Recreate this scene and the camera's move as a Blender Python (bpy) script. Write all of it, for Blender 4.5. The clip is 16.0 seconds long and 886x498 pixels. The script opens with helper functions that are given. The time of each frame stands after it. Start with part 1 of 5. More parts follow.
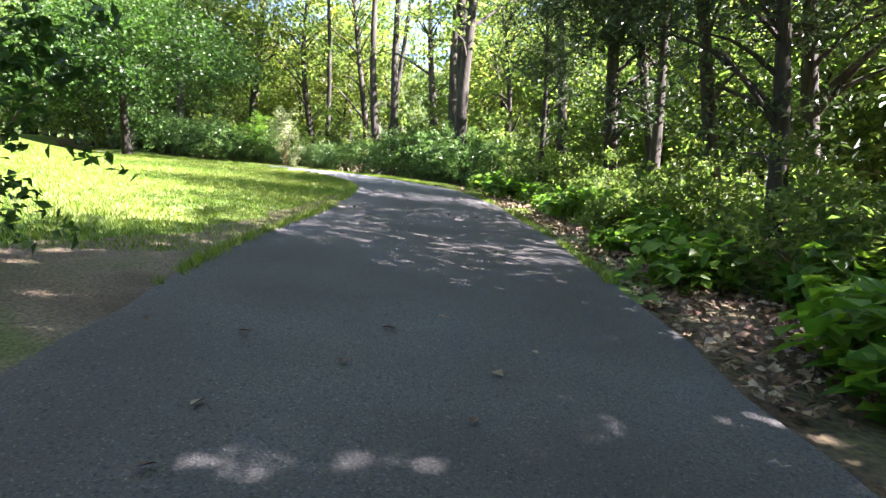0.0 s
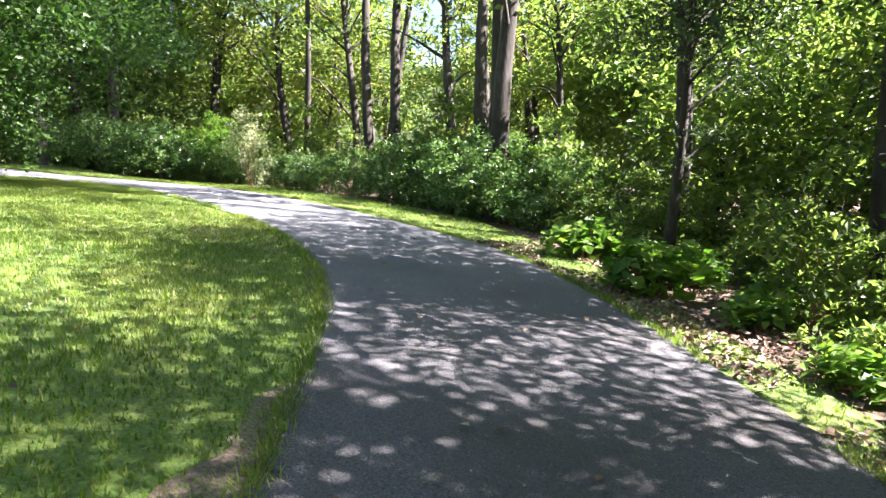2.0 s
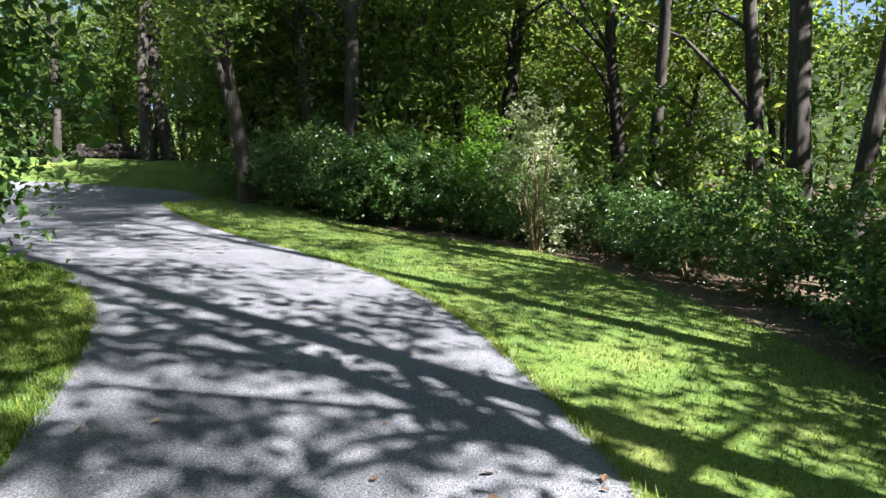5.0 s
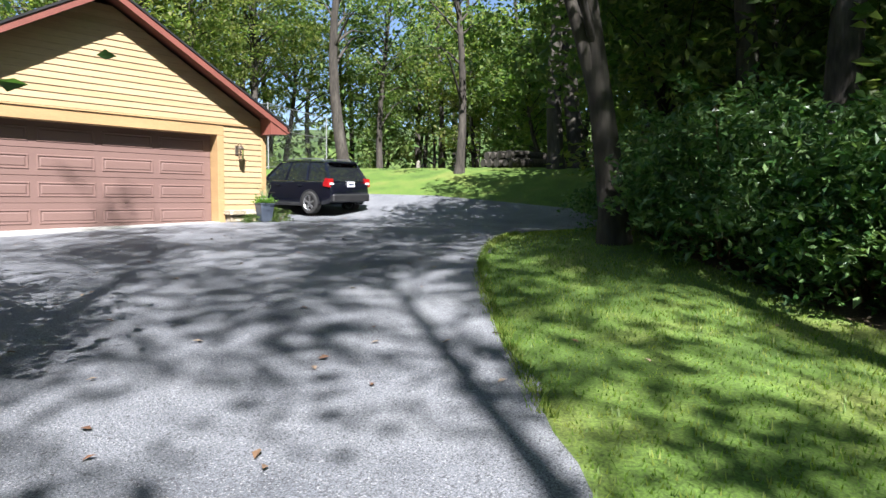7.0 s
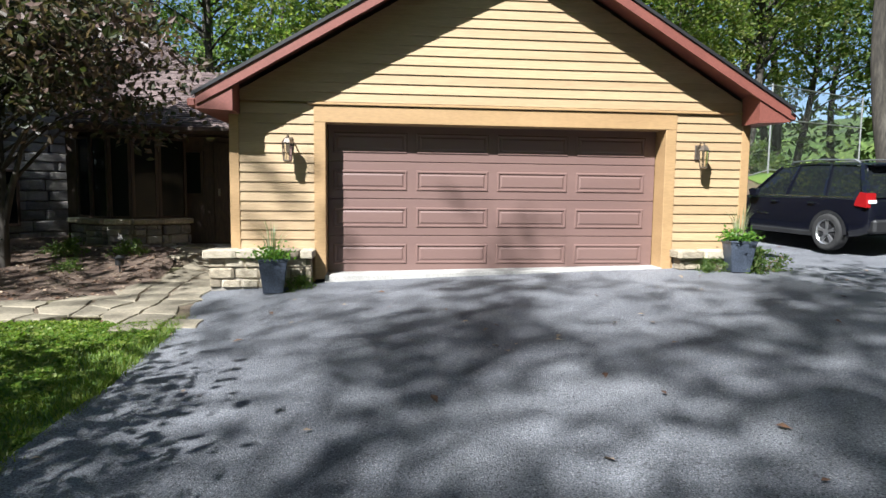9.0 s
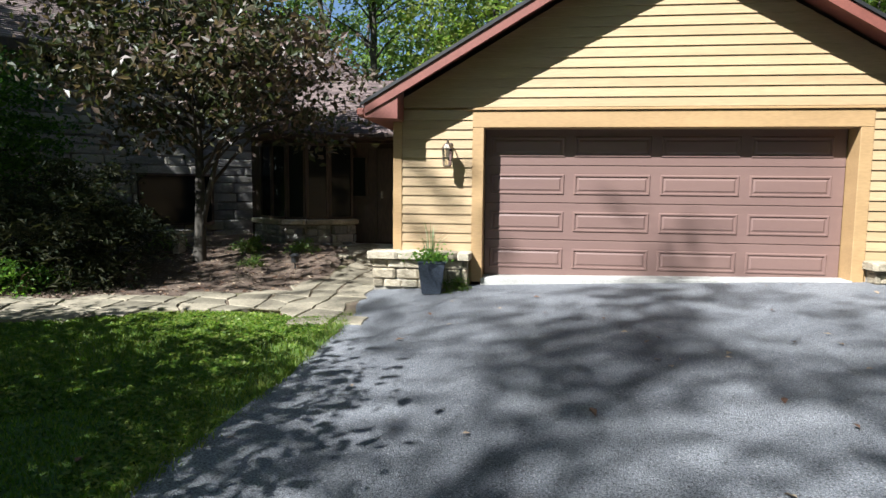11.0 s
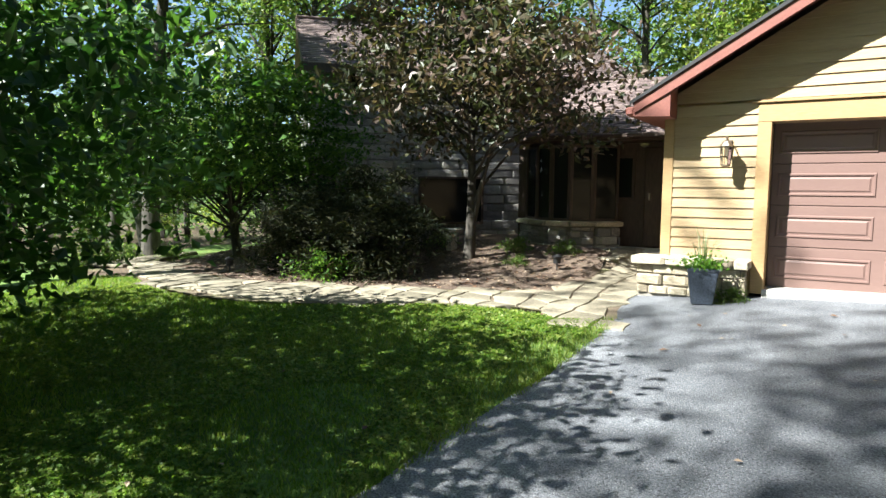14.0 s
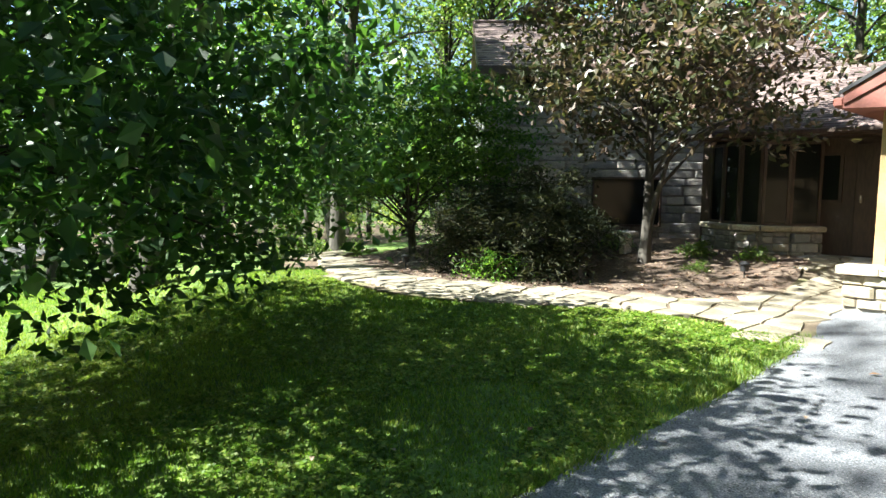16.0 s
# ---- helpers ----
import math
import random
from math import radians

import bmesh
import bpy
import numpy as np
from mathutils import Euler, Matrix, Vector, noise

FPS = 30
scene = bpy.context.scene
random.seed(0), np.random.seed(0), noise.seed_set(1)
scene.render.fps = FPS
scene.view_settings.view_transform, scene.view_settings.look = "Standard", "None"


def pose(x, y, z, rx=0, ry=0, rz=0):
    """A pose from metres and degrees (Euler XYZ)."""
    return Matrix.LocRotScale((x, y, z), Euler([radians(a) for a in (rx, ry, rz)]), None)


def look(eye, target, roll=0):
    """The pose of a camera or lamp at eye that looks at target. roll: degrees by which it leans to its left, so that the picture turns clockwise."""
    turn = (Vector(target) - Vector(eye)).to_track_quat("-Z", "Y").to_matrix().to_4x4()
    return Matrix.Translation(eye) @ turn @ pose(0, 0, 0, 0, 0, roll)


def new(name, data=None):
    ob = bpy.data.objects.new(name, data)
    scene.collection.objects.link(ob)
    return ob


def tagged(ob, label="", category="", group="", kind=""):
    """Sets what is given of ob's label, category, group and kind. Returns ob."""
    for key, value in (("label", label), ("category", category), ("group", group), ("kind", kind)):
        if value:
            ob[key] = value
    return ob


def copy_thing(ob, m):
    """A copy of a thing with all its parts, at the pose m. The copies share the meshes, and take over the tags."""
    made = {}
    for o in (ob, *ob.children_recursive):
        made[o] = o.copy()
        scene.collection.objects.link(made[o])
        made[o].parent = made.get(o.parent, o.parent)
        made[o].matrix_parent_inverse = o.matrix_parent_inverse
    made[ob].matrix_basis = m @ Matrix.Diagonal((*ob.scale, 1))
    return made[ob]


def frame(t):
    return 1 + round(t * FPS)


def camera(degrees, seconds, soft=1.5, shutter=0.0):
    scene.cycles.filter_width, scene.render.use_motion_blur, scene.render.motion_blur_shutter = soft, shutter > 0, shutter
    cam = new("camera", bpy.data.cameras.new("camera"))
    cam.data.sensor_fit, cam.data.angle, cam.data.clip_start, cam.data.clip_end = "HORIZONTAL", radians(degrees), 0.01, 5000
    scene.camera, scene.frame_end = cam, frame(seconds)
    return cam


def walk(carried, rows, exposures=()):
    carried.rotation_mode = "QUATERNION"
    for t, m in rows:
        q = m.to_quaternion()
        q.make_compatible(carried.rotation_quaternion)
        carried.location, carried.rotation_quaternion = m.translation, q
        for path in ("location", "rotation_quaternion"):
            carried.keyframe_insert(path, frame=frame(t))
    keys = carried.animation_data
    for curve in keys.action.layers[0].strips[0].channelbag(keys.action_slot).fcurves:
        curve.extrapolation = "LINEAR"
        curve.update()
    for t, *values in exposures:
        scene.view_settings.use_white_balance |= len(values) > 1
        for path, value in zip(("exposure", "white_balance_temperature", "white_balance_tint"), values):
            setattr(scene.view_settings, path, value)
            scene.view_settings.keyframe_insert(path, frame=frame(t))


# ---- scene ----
cam = camera(69.90, 16.0)
PATH = [
    (0, (-34.130, -8.221, -2.273), (-32.366, -9.150, -2.438), 0.06),
    (0.5, (-32.407, -9.012, -2.018), (-30.647, -9.949, -2.182), 0.07),
    (1, (-30.590, -9.699, -1.717), (-28.836, -10.644, -1.883), -0.13),
    (1.5, (-28.477, -10.544, -1.455), (-26.726, -11.497, -1.622), -0.34),
    (2, (-26.243, -11.287, -1.176), (-24.490, -12.235, -1.344), -0.38),
    (2.5, (-24.082, -11.886, -0.886), (-22.288, -12.754, -1.053), -0.43),
    (3, (-22.039, -12.336, -0.547), (-20.206, -13.116, -0.720), -0.60),
    (3.5, (-20.062, -12.493, -0.289), (-18.194, -13.186, -0.463), -0.70),
    (3.7, (-19.248, -12.670, -0.209), (-17.360, -13.305, -0.380), -0.52),
    (4.4, (-16.117, -13.732, 0.143), (-14.155, -14.084, -0.030), -0.25),
    (5.1, (-12.734, -15.076, 0.405), (-10.745, -14.965, 0.232), 0.31),
    (5.8, (-9.662, -15.312, 0.574), (-7.760, -14.717, 0.403), 0.61),
    (6, (-8.865, -15.129, 0.594), (-7.001, -14.424, 0.428), 0.81),
    (6.5, (-6.931, -14.531, 0.696), (-5.215, -13.518, 0.526), 0.59),
    (7, (-5.310, -13.714, 0.799), (-3.806, -12.407, 0.630), 0.67),
    (7.5, (-3.723, -12.562, 0.962), (-2.520, -10.974, 0.785), 0.79),
    (8, (-2.464, -10.848, 1.060), (-1.648, -9.031, 0.882), 0.78),
    (8.5, (-1.790, -9.175, 1.164), (-1.395, -7.223, 0.985), 0.64),
    (9, (-1.734, -8.959, 1.232), (-1.527, -6.979, 1.045), 0.67),
    (9.2, (-1.734, -8.959, 1.232), (-1.579, -6.974, 1.045), 0.67),
    (11.5, (-1.812, -8.979, 1.300), (-2.200, -7.027, 1.104), 0.54),
    (12, (-1.812, -8.979, 1.300), (-2.335, -7.059, 1.104), 0.47),
    (12.5, (-1.812, -8.979, 1.300), (-2.467, -7.100, 1.103), 0.44),
    (13, (-1.812, -8.979, 1.300), (-2.596, -7.150, 1.104), 0.40),
    (13.5, (-1.812, -8.979, 1.300), (-2.721, -7.209, 1.104), 0.38),
    (14, (-1.812, -8.979, 1.300), (-2.839, -7.274, 1.104), 0.37),
    (14.5, (-1.812, -8.979, 1.300), (-2.952, -7.348, 1.105), 0.36),
    (15, (-1.812, -8.979, 1.300), (-3.059, -7.428, 1.105), 0.43),
    (15.5, (-1.812, -8.979, 1.300), (-3.162, -7.517, 1.104), 0.39),
    (16, (-1.812, -8.979, 1.300), (-3.253, -7.607, 1.103), 0.38),
]
walk(cam, [(t, look(eye, target, roll)) for t, eye, target, roll in PATH],
     exposures=[(0, 3.75, 6500, 26), (1.0, 3.6, 6500, 26), (2.5, 3.35, 6500, 25), (3.7, 2.65, 6450, 20), (6.0, 2.2, 6250, 14), (7.0, 1.9, 6200, 12), (8.5, 1.6, 6050, 9), (9.5, 1.5, 6050, 9), (11.5, 1.65, 6050, 6), (13.5, 2.1, 6250, 4), (16, 2.85, 6400, 2)])

from mathutils import geometry

# ---- world, sun and exposure ----
SUN_TRAVEL = Vector((0.40, 0.56, -0.68)).normalized()
world = bpy.data.worlds.new("sky")
scene.world = world
world.use_nodes = True
_bg = world.node_tree.nodes["Background"]
_sky = world.node_tree.nodes.new("ShaderNodeTexSky")
_sky.sky_type = "NISHITA"
_sky.sun_disc = False
_sky.sun_elevation = math.asin(-SUN_TRAVEL.z)
_sky.sun_rotation = math.atan2(-SUN_TRAVEL.x, -SUN_TRAVEL.y)
_sky.air_density, _sky.dust_density, _sky.ozone_density = 0.75, 0.5, 1.0
world.node_tree.links.new(_sky.outputs[0], _bg.inputs[0])
_bg.inputs[1].default_value = 0.05
sun = new("sun", bpy.data.lights.new("sun", "SUN"))
sun.data.energy, sun.data.angle, sun.data.color = 5.0, radians(0.55), (1.0, 0.975, 0.94)
sun.matrix_world = look((0, 0, 40), Vector((0, 0, 40)) + SUN_TRAVEL)

rng = np.random.default_rng(7)


# ---- materials ----
def material(name, stops, rough=0.7, metal=0.0, scale=4.0, fine=60.0, bump=0.15, bump_scale=None, grain=0.35, spec=0.5, obj_random=0.0,
             island=0.0, stretch=(1, 1, 1), translucent=0.0, coat=0.0, use_generated=False):
    """Stops are base colours mixed by coarse noise; fine noise adds grain and relief."""
    m = bpy.data.materials.new(name)
    m.use_nodes = True
    nt = m.node_tree
    n, l = nt.nodes, nt.links
    b = n["Principled BSDF"]
    b.inputs["Roughness"].default_value = rough
    b.inputs["Metallic"].default_value = metal
    b.inputs["Specular IOR Level"].default_value = spec
    b.inputs["Coat Weight"].default_value = coat
    tc = n.new("ShaderNodeTexCoord")
    mp = n.new("ShaderNodeMapping")
    mp.inputs["Scale"].default_value = stretch
    l.new(tc.outputs["Object"], mp.inputs[0])
    big = n.new("ShaderNodeTexNoise")
    big.inputs["Scale"].default_value, big.inputs["Detail"].default_value = scale, 4.0
    l.new(mp.outputs[0], big.inputs["Vector"])
    ramp = n.new("ShaderNodeValToRGB")
    els = ramp.color_ramp.elements
    k = len(stops)
    for i, c in enumerate(stops):
        pos = 0.5 if k == 1 else 0.3 + 0.4 * i / (k - 1)
        e = els[i] if i < 2 else els.new(pos)
        e.position = pos
        e.color = (*c, 1)
    if k == 1:
        els[1].color = (*stops[0], 1)
        els[1].position = 0.9
    fac = big.outputs["Fac"]
    extra = None
    if obj_random or island:
        if island:
            g = n.new("ShaderNodeNewGeometry")
            src, amount = g.outputs["Random Per Island"], island
        else:
            g = n.new("ShaderNodeObjectInfo")
            src, amount = g.outputs["Random"], obj_random
        mm = n.new("ShaderNodeMath")
        mm.operation = "MULTIPLY_ADD"
        l.new(src, mm.inputs[0])
        mm.inputs[1].default_value = amount
        mm.inputs[2].default_value = -amount / 2
        ad = n.new("ShaderNodeMath")
        ad.operation = "ADD"
        l.new(mm.outputs[0], ad.inputs[0])
        l.new(fac, ad.inputs[1])
        fac = ad.outputs[0]
    l.new(fac, ramp.inputs[0])
    small = n.new("ShaderNodeTexNoise")
    small.inputs["Scale"].default_value, small.inputs["Detail"].default_value = fine, 3.0
    l.new(mp.outputs[0], small.inputs["Vector"])
    mr = n.new("ShaderNodeMapRange")
    mr.inputs["From Min"].default_value, mr.inputs["From Max"].default_value = 0.3, 0.7
    mr.inputs["To Min"].default_value, mr.inputs["To Max"].default_value = 1 - grain, 1 + grain
    l.new(small.outputs["Fac"], mr.inputs[0])
    mix = n.new("ShaderNodeMix")
    mix.data_type, mix.blend_type = "RGBA", "MULTIPLY"
    mix.inputs["Factor"].default_value = 1.0
    l.new(ramp.outputs[0], mix.inputs["A"])
    l.new(mr.outputs[0], mix.inputs["B"])
    colour = mix.outputs["Result"]
    l.new(colour, b.inputs["Base Color"])
    if bump:
        bp = n.new("ShaderNodeBump")
        bp.inputs["Strength"].default_value, bp.inputs["Distance"].default_value = bump, 0.02
        src = small
        if bump_scale:
            src = n.new("ShaderNodeTexNoise")
            src.inputs["Scale"].default_value, src.inputs["Detail"].default_value = bump_scale, 5.0
            l.new(mp.outputs[0], src.inputs["Vector"])
        l.new(src.outputs["Fac"], bp.inputs["Height"])
        l.new(bp.outputs[0], b.inputs["Normal"])
    if translucent:
        tr = n.new("ShaderNodeBsdfTranslucent")
        warm = n.new("ShaderNodeMix")
        warm.data_type, warm.blend_type = "RGBA", "MULTIPLY"
        warm.inputs["Factor"].default_value = 1.0
        l.new(colour, warm.inputs["A"])
        warm.inputs["B"].default_value = (1.6, 1.75, 0.9, 1)
        l.new(warm.outputs["Result"], tr.inputs[0])
        sh = n.new("ShaderNodeMixShader")
        sh.inputs[0].default_value = translucent
        l.new(b.outputs[0], sh.inputs[1])
        l.new(tr.outputs[0], sh.inputs[2])
        l.new(sh.outputs[0], n["Material Output"].inputs[0])
    return m


def speckle(m, scale, colour, cut=0.63, amount=0.6):
    """Pale aggregate grains over a material's base colour."""
    nt = m.node_tree
    b = nt.nodes["Principled BSDF"]
    old = b.inputs["Base Color"].links[0].from_socket
    tc = nt.nodes.new("ShaderNodeTexCoord")
    ns = nt.nodes.new("ShaderNodeTexNoise")
    ns.inputs["Scale"].default_value, ns.inputs["Detail"].default_value = scale, 1.0
    nt.links.new(tc.outputs["Object"], ns.inputs["Vector"])
    mr = nt.nodes.new("ShaderNodeMapRange")
    mr.inputs["From Min"].default_value, mr.inputs["From Max"].default_value = cut, cut + 0.06
    mr.inputs["To Max"].default_value = amount
    nt.links.new(ns.outputs["Fac"], mr.inputs[0])
    mx = nt.nodes.new("ShaderNodeMix")
    mx.data_type = "RGBA"
    nt.links.new(mr.outputs[0], mx.inputs["Factor"])
    nt.links.new(old, mx.inputs["A"])
    mx.inputs["B"].default_value = (*colour, 1)
    nt.links.new(mx.outputs["Result"], b.inputs["Base Color"])


def leaf_material(name, stops, rough=0.45, translucent=0.4):
    return material(name, stops, rough=rough, scale=0.35, fine=9.0, bump=0, grain=0.25, island=0.55, translucent=translucent, spec=0.4)


M_ASPHALT = material("asphalt", [(0.105, 0.110, 0.124), (0.15, 0.156, 0.172), (0.20, 0.205, 0.22)], rough=0.82, scale=0.7, fine=95, bump=1.0, bump_scale=90, grain=0.6)


def tint_along_x(m, colour, x_from, x_to, amount):
    """A second colour blended in along x, broken up by noise."""
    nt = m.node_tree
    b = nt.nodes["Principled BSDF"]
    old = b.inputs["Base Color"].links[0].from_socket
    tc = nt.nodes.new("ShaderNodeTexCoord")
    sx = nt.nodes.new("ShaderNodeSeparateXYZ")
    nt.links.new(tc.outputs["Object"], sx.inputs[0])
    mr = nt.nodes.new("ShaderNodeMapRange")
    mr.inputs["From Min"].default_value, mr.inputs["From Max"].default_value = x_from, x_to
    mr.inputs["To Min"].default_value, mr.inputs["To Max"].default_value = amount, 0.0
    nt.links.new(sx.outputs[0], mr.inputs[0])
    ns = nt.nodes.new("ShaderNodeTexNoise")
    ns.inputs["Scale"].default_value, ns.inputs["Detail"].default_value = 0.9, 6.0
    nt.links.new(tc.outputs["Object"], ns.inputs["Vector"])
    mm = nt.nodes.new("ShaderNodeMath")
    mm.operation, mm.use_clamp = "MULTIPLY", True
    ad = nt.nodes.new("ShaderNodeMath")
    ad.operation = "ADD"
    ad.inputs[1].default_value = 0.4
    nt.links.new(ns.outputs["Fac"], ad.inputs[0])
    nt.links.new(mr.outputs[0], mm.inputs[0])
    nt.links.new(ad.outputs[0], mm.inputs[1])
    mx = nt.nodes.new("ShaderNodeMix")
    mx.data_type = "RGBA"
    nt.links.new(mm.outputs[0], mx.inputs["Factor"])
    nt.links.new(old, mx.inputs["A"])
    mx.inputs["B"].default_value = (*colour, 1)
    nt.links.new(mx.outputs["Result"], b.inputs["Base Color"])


speckle(M_ASPHALT, 66, (0.42, 0.42, 0.42), 0.63, 0.6)
# dark brown below x -24, fading out by x -14
tint_along_x(M_ASPHALT, (0.062, 0.055, 0.048), -24, -14, 0.85)
speckle(M_ASPHALT, 70, (0.3, 0.29, 0.28), 0.65, 0.35)
speckle(M_ASPHALT, 58, (0.03, 0.03, 0.034), 0.6, 0.7)
M_GRASS = material("lawn_soil", [(0.045, 0.085, 0.01), (0.075, 0.13, 0.016), (0.12, 0.15, 0.028)], rough=0.9, scale=0.9, fine=45, bump=0.6, grain=0.5)
M_BLADE = leaf_material("grass_blade", [(0.07, 0.135, 0.014), (0.12, 0.19, 0.022), (0.2, 0.23, 0.05)], rough=0.5, translucent=0.45)
M_FOREST = material("leaf_litter", [(0.05, 0.033, 0.02), (0.09, 0.06, 0.035), (0.06, 0.075, 0.022)], rough=0.95, scale=0.6, fine=22, bump=1.0, grain=0.6)
M_MULCH = material("mulch", [(0.05, 0.03, 0.02), (0.09, 0.06, 0.042), (0.15, 0.11, 0.08)], rough=0.95, scale=3, fine=40, bump=1.0, grain=0.6)
M_EDGE = material("dry_verge", [(0.08, 0.055, 0.035), (0.14, 0.105, 0.07), (0.08, 0.095, 0.025)], rough=0.95, scale=1.5, fine=50, bump=0.8, grain=0.5)
M_WORN = material("thin_worn_grass", [(0.07, 0.055, 0.03), (0.10, 0.11, 0.03), (0.075, 0.13, 0.018)], rough=0.95, scale=2.2, fine=50, bump=0.8, grain=0.5)
M_FLAG = material("flagstone", [(0.13, 0.112, 0.078), (0.19, 0.165, 0.118), (0.25, 0.215, 0.155)], rough=0.85, scale=2.0, fine=30, bump=0.3, obj_random=0.5, grain=0.25)
M_STONE = material("fieldstone", [(0.25, 0.21, 0.15), (0.38, 0.32, 0.23), (0.48, 0.42, 0.32)], rough=0.9, scale=4.0, fine=35, bump=0.7, obj_random=0.6, grain=0.3)
M_HSTONE = material("house_stone", [(0.18, 0.17, 0.16), (0.28, 0.26, 0.24), (0.36, 0.33, 0.29)], rough=0.9, scale=3.0, fine=30, bump=0.7, obj_random=0.6, grain=0.3)
M_MORTAR = material("mortar", [(0.22, 0.2, 0.17), (0.3, 0.27, 0.23)], rough=0.95, scale=5, fine=60, bump=0.5)
M_SIDING = material("ochre_siding", [(0.31, 0.215, 0.115), (0.345, 0.242, 0.132), (0.38, 0.272, 0.152)], rough=0.6, scale=1.4, fine=28, bump=0.12, obj_random=0.35, stretch=(0.25, 1, 3), grain=0.1)
M_TRIM = material("ochre_trim", [(0.31, 0.195, 0.09), (0.36, 0.23, 0.108)], rough=0.6, scale=2, fine=30, bump=0.1, stretch=(0.4, 1, 2), grain=0.1)
M_FASCIA = material("red_brown_fascia", [(0.155, 0.05, 0.037), (0.195, 0.065, 0.048)], rough=0.55, scale=2, fine=30, bump=0.1, grain=0.12)
M_DOOR = material("taupe_door", [(0.15, 0.092, 0.08), (0.17, 0.105, 0.09)], rough=0.45, scale=1.5, fine=60, bump=0.08, stretch=(0.3, 1, 4), grain=0.06)
M_SHINGLE = material("shingle", [(0.075, 0.052, 0.05), (0.12, 0.085, 0.08), (0.17, 0.125, 0.115)], rough=0.9, scale=2, fine=70, bump=0.5, obj_random=0.7, grain=0.35)
M_SHINGLE_I = material("shingle_joined", [(0.075, 0.052, 0.05), (0.12, 0.085, 0.08), (0.17, 0.125, 0.115)], rough=0.9, scale=2, fine=70, bump=0.5, island=0.7, grain=0.35)
M_DARKWOOD = material("dark_brown_wood", [(0.035, 0.02, 0.014), (0.06, 0.035, 0.024)], rough=0.6, scale=2, fine=30, bump=0.2, stretch=(1, 1, 0.2))
M_CONC = material("concrete", [(0.30, 0.29, 0.27), (0.40, 0.385, 0.355)], rough=0.9, scale=2, fine=50, bump=0.3, grain=0.15)
M_BARK = material("bark", [(0.022, 0.018, 0.014), (0.04, 0.034, 0.027), (0.068, 0.06, 0.05)], rough=0.95, scale=2.5, fine=14, bump=1.0, bump_scale=9, stretch=(1, 1, 0.22), grain=0.45)
M_PALEBARK = material("pale_bark", [(0.16, 0.14, 0.11), (0.26, 0.235, 0.2), (0.12, 0.1, 0.08)], rough=0.9, scale=2.0, fine=14, bump=0.7, stretch=(1, 1, 0.4), grain=0.35)
M_TWIG = material("dry_twig", [(0.13, 0.085, 0.05), (0.22, 0.15, 0.09)], rough=0.9, scale=5, fine=30)
M_LEAF = leaf_material("woodland_leaf", [(0.062, 0.11, 0.032), (0.105, 0.16, 0.048), (0.165, 0.205, 0.068)], translucent=0.6)
M_FARLEAF = leaf_material("far_leaf", [(0.04, 0.085, 0.02), (0.075, 0.13, 0.028), (0.12, 0.17, 0.042)], rough=0.7, translucent=0.3)
M_LEAFY = leaf_material("yellowing_leaf", [(0.085, 0.135, 0.036), (0.135, 0.18, 0.05), (0.21, 0.22, 0.075)], translucent=0.6)
M_LEAFD = leaf_material("dark_glossy_leaf", [(0.02, 0.055, 0.012), (0.036, 0.085, 0.018), (0.065, 0.13, 0.028)], rough=0.45, translucent=0.4)
M_NEEDLE = leaf_material("hemlock_needle", [(0.016, 0.035, 0.014), (0.03, 0.058, 0.02), (0.05, 0.08, 0.025)], rough=0.5, translucent=0.2)
M_HEDGE = leaf_material("hedge_leaf", [(0.035, 0.09, 0.026), (0.078, 0.15, 0.046), (0.16, 0.24, 0.095)], rough=0.3, translucent=0.35)
M_PALELEAF = leaf_material("pale_silvery_leaf", [(0.13, 0.17, 0.08), (0.22, 0.25, 0.145), (0.36, 0.37, 0.26)], rough=0.5, translucent=0.35)
M_DOGWOOD = leaf_material("autumn_dogwood_leaf", [(0.036, 0.044, 0.016), (0.062, 0.05, 0.026), (0.135, 0.09, 0.075)], rough=0.45, translucent=0.3)
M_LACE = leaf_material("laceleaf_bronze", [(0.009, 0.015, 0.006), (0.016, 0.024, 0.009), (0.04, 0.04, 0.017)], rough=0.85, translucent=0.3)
M_MAPLE = leaf_material("fresh_maple_leaf", [(0.055, 0.14, 0.018), (0.095, 0.19, 0.024), (0.155, 0.26, 0.035)], rough=0.45, translucent=0.45)
M_DRYLEAF = material("fallen_leaf", [(0.09, 0.042, 0.022), (0.15, 0.085, 0.045), (0.3, 0.23, 0.16)], rough=0.7, scale=1, fine=20, bump=0, island=0.8)
M_PAINT = material("navy_car_paint", [(0.005, 0.0055, 0.011), (0.006, 0.007, 0.013)], rough=0.25, metal=0.3, scale=1, fine=200, bump=0, grain=0.05, coat=1.0)
M_BLACKPL = material("black_plastic", [(0.012, 0.012, 0.013), (0.02, 0.02, 0.021)], rough=0.5, scale=3, fine=80, bump=0.1)
M_RUBBER = material("tyre_rubber", [(0.015, 0.015, 0.015), (0.028, 0.027, 0.026)], rough=0.85, scale=6, fine=60, bump=0.3)
M_ALLOY = material("alloy", [(0.55, 0.55, 0.56), (0.65, 0.65, 0.66)], rough=0.3, metal=0.9, scale=3, fine=50, bump=0.02, grain=0.06)
M_CHROME = material("chrome_trim", [(0.75, 0.75, 0.77)], rough=0.12, metal=1.0, scale=3, fine=50, bump=0, grain=0.02)
M_TAIL = material("red_lens", [(0.26, 0.008, 0.01), (0.3, 0.01, 0.012)], rough=0.12, scale=3, fine=40, bump=0, coat=1.0, grain=0.05)
M_PLATE = material("plate_white", [(0.7, 0.71, 0.72)], rough=0.4, scale=3, fine=30, bump=0, grain=0.03)
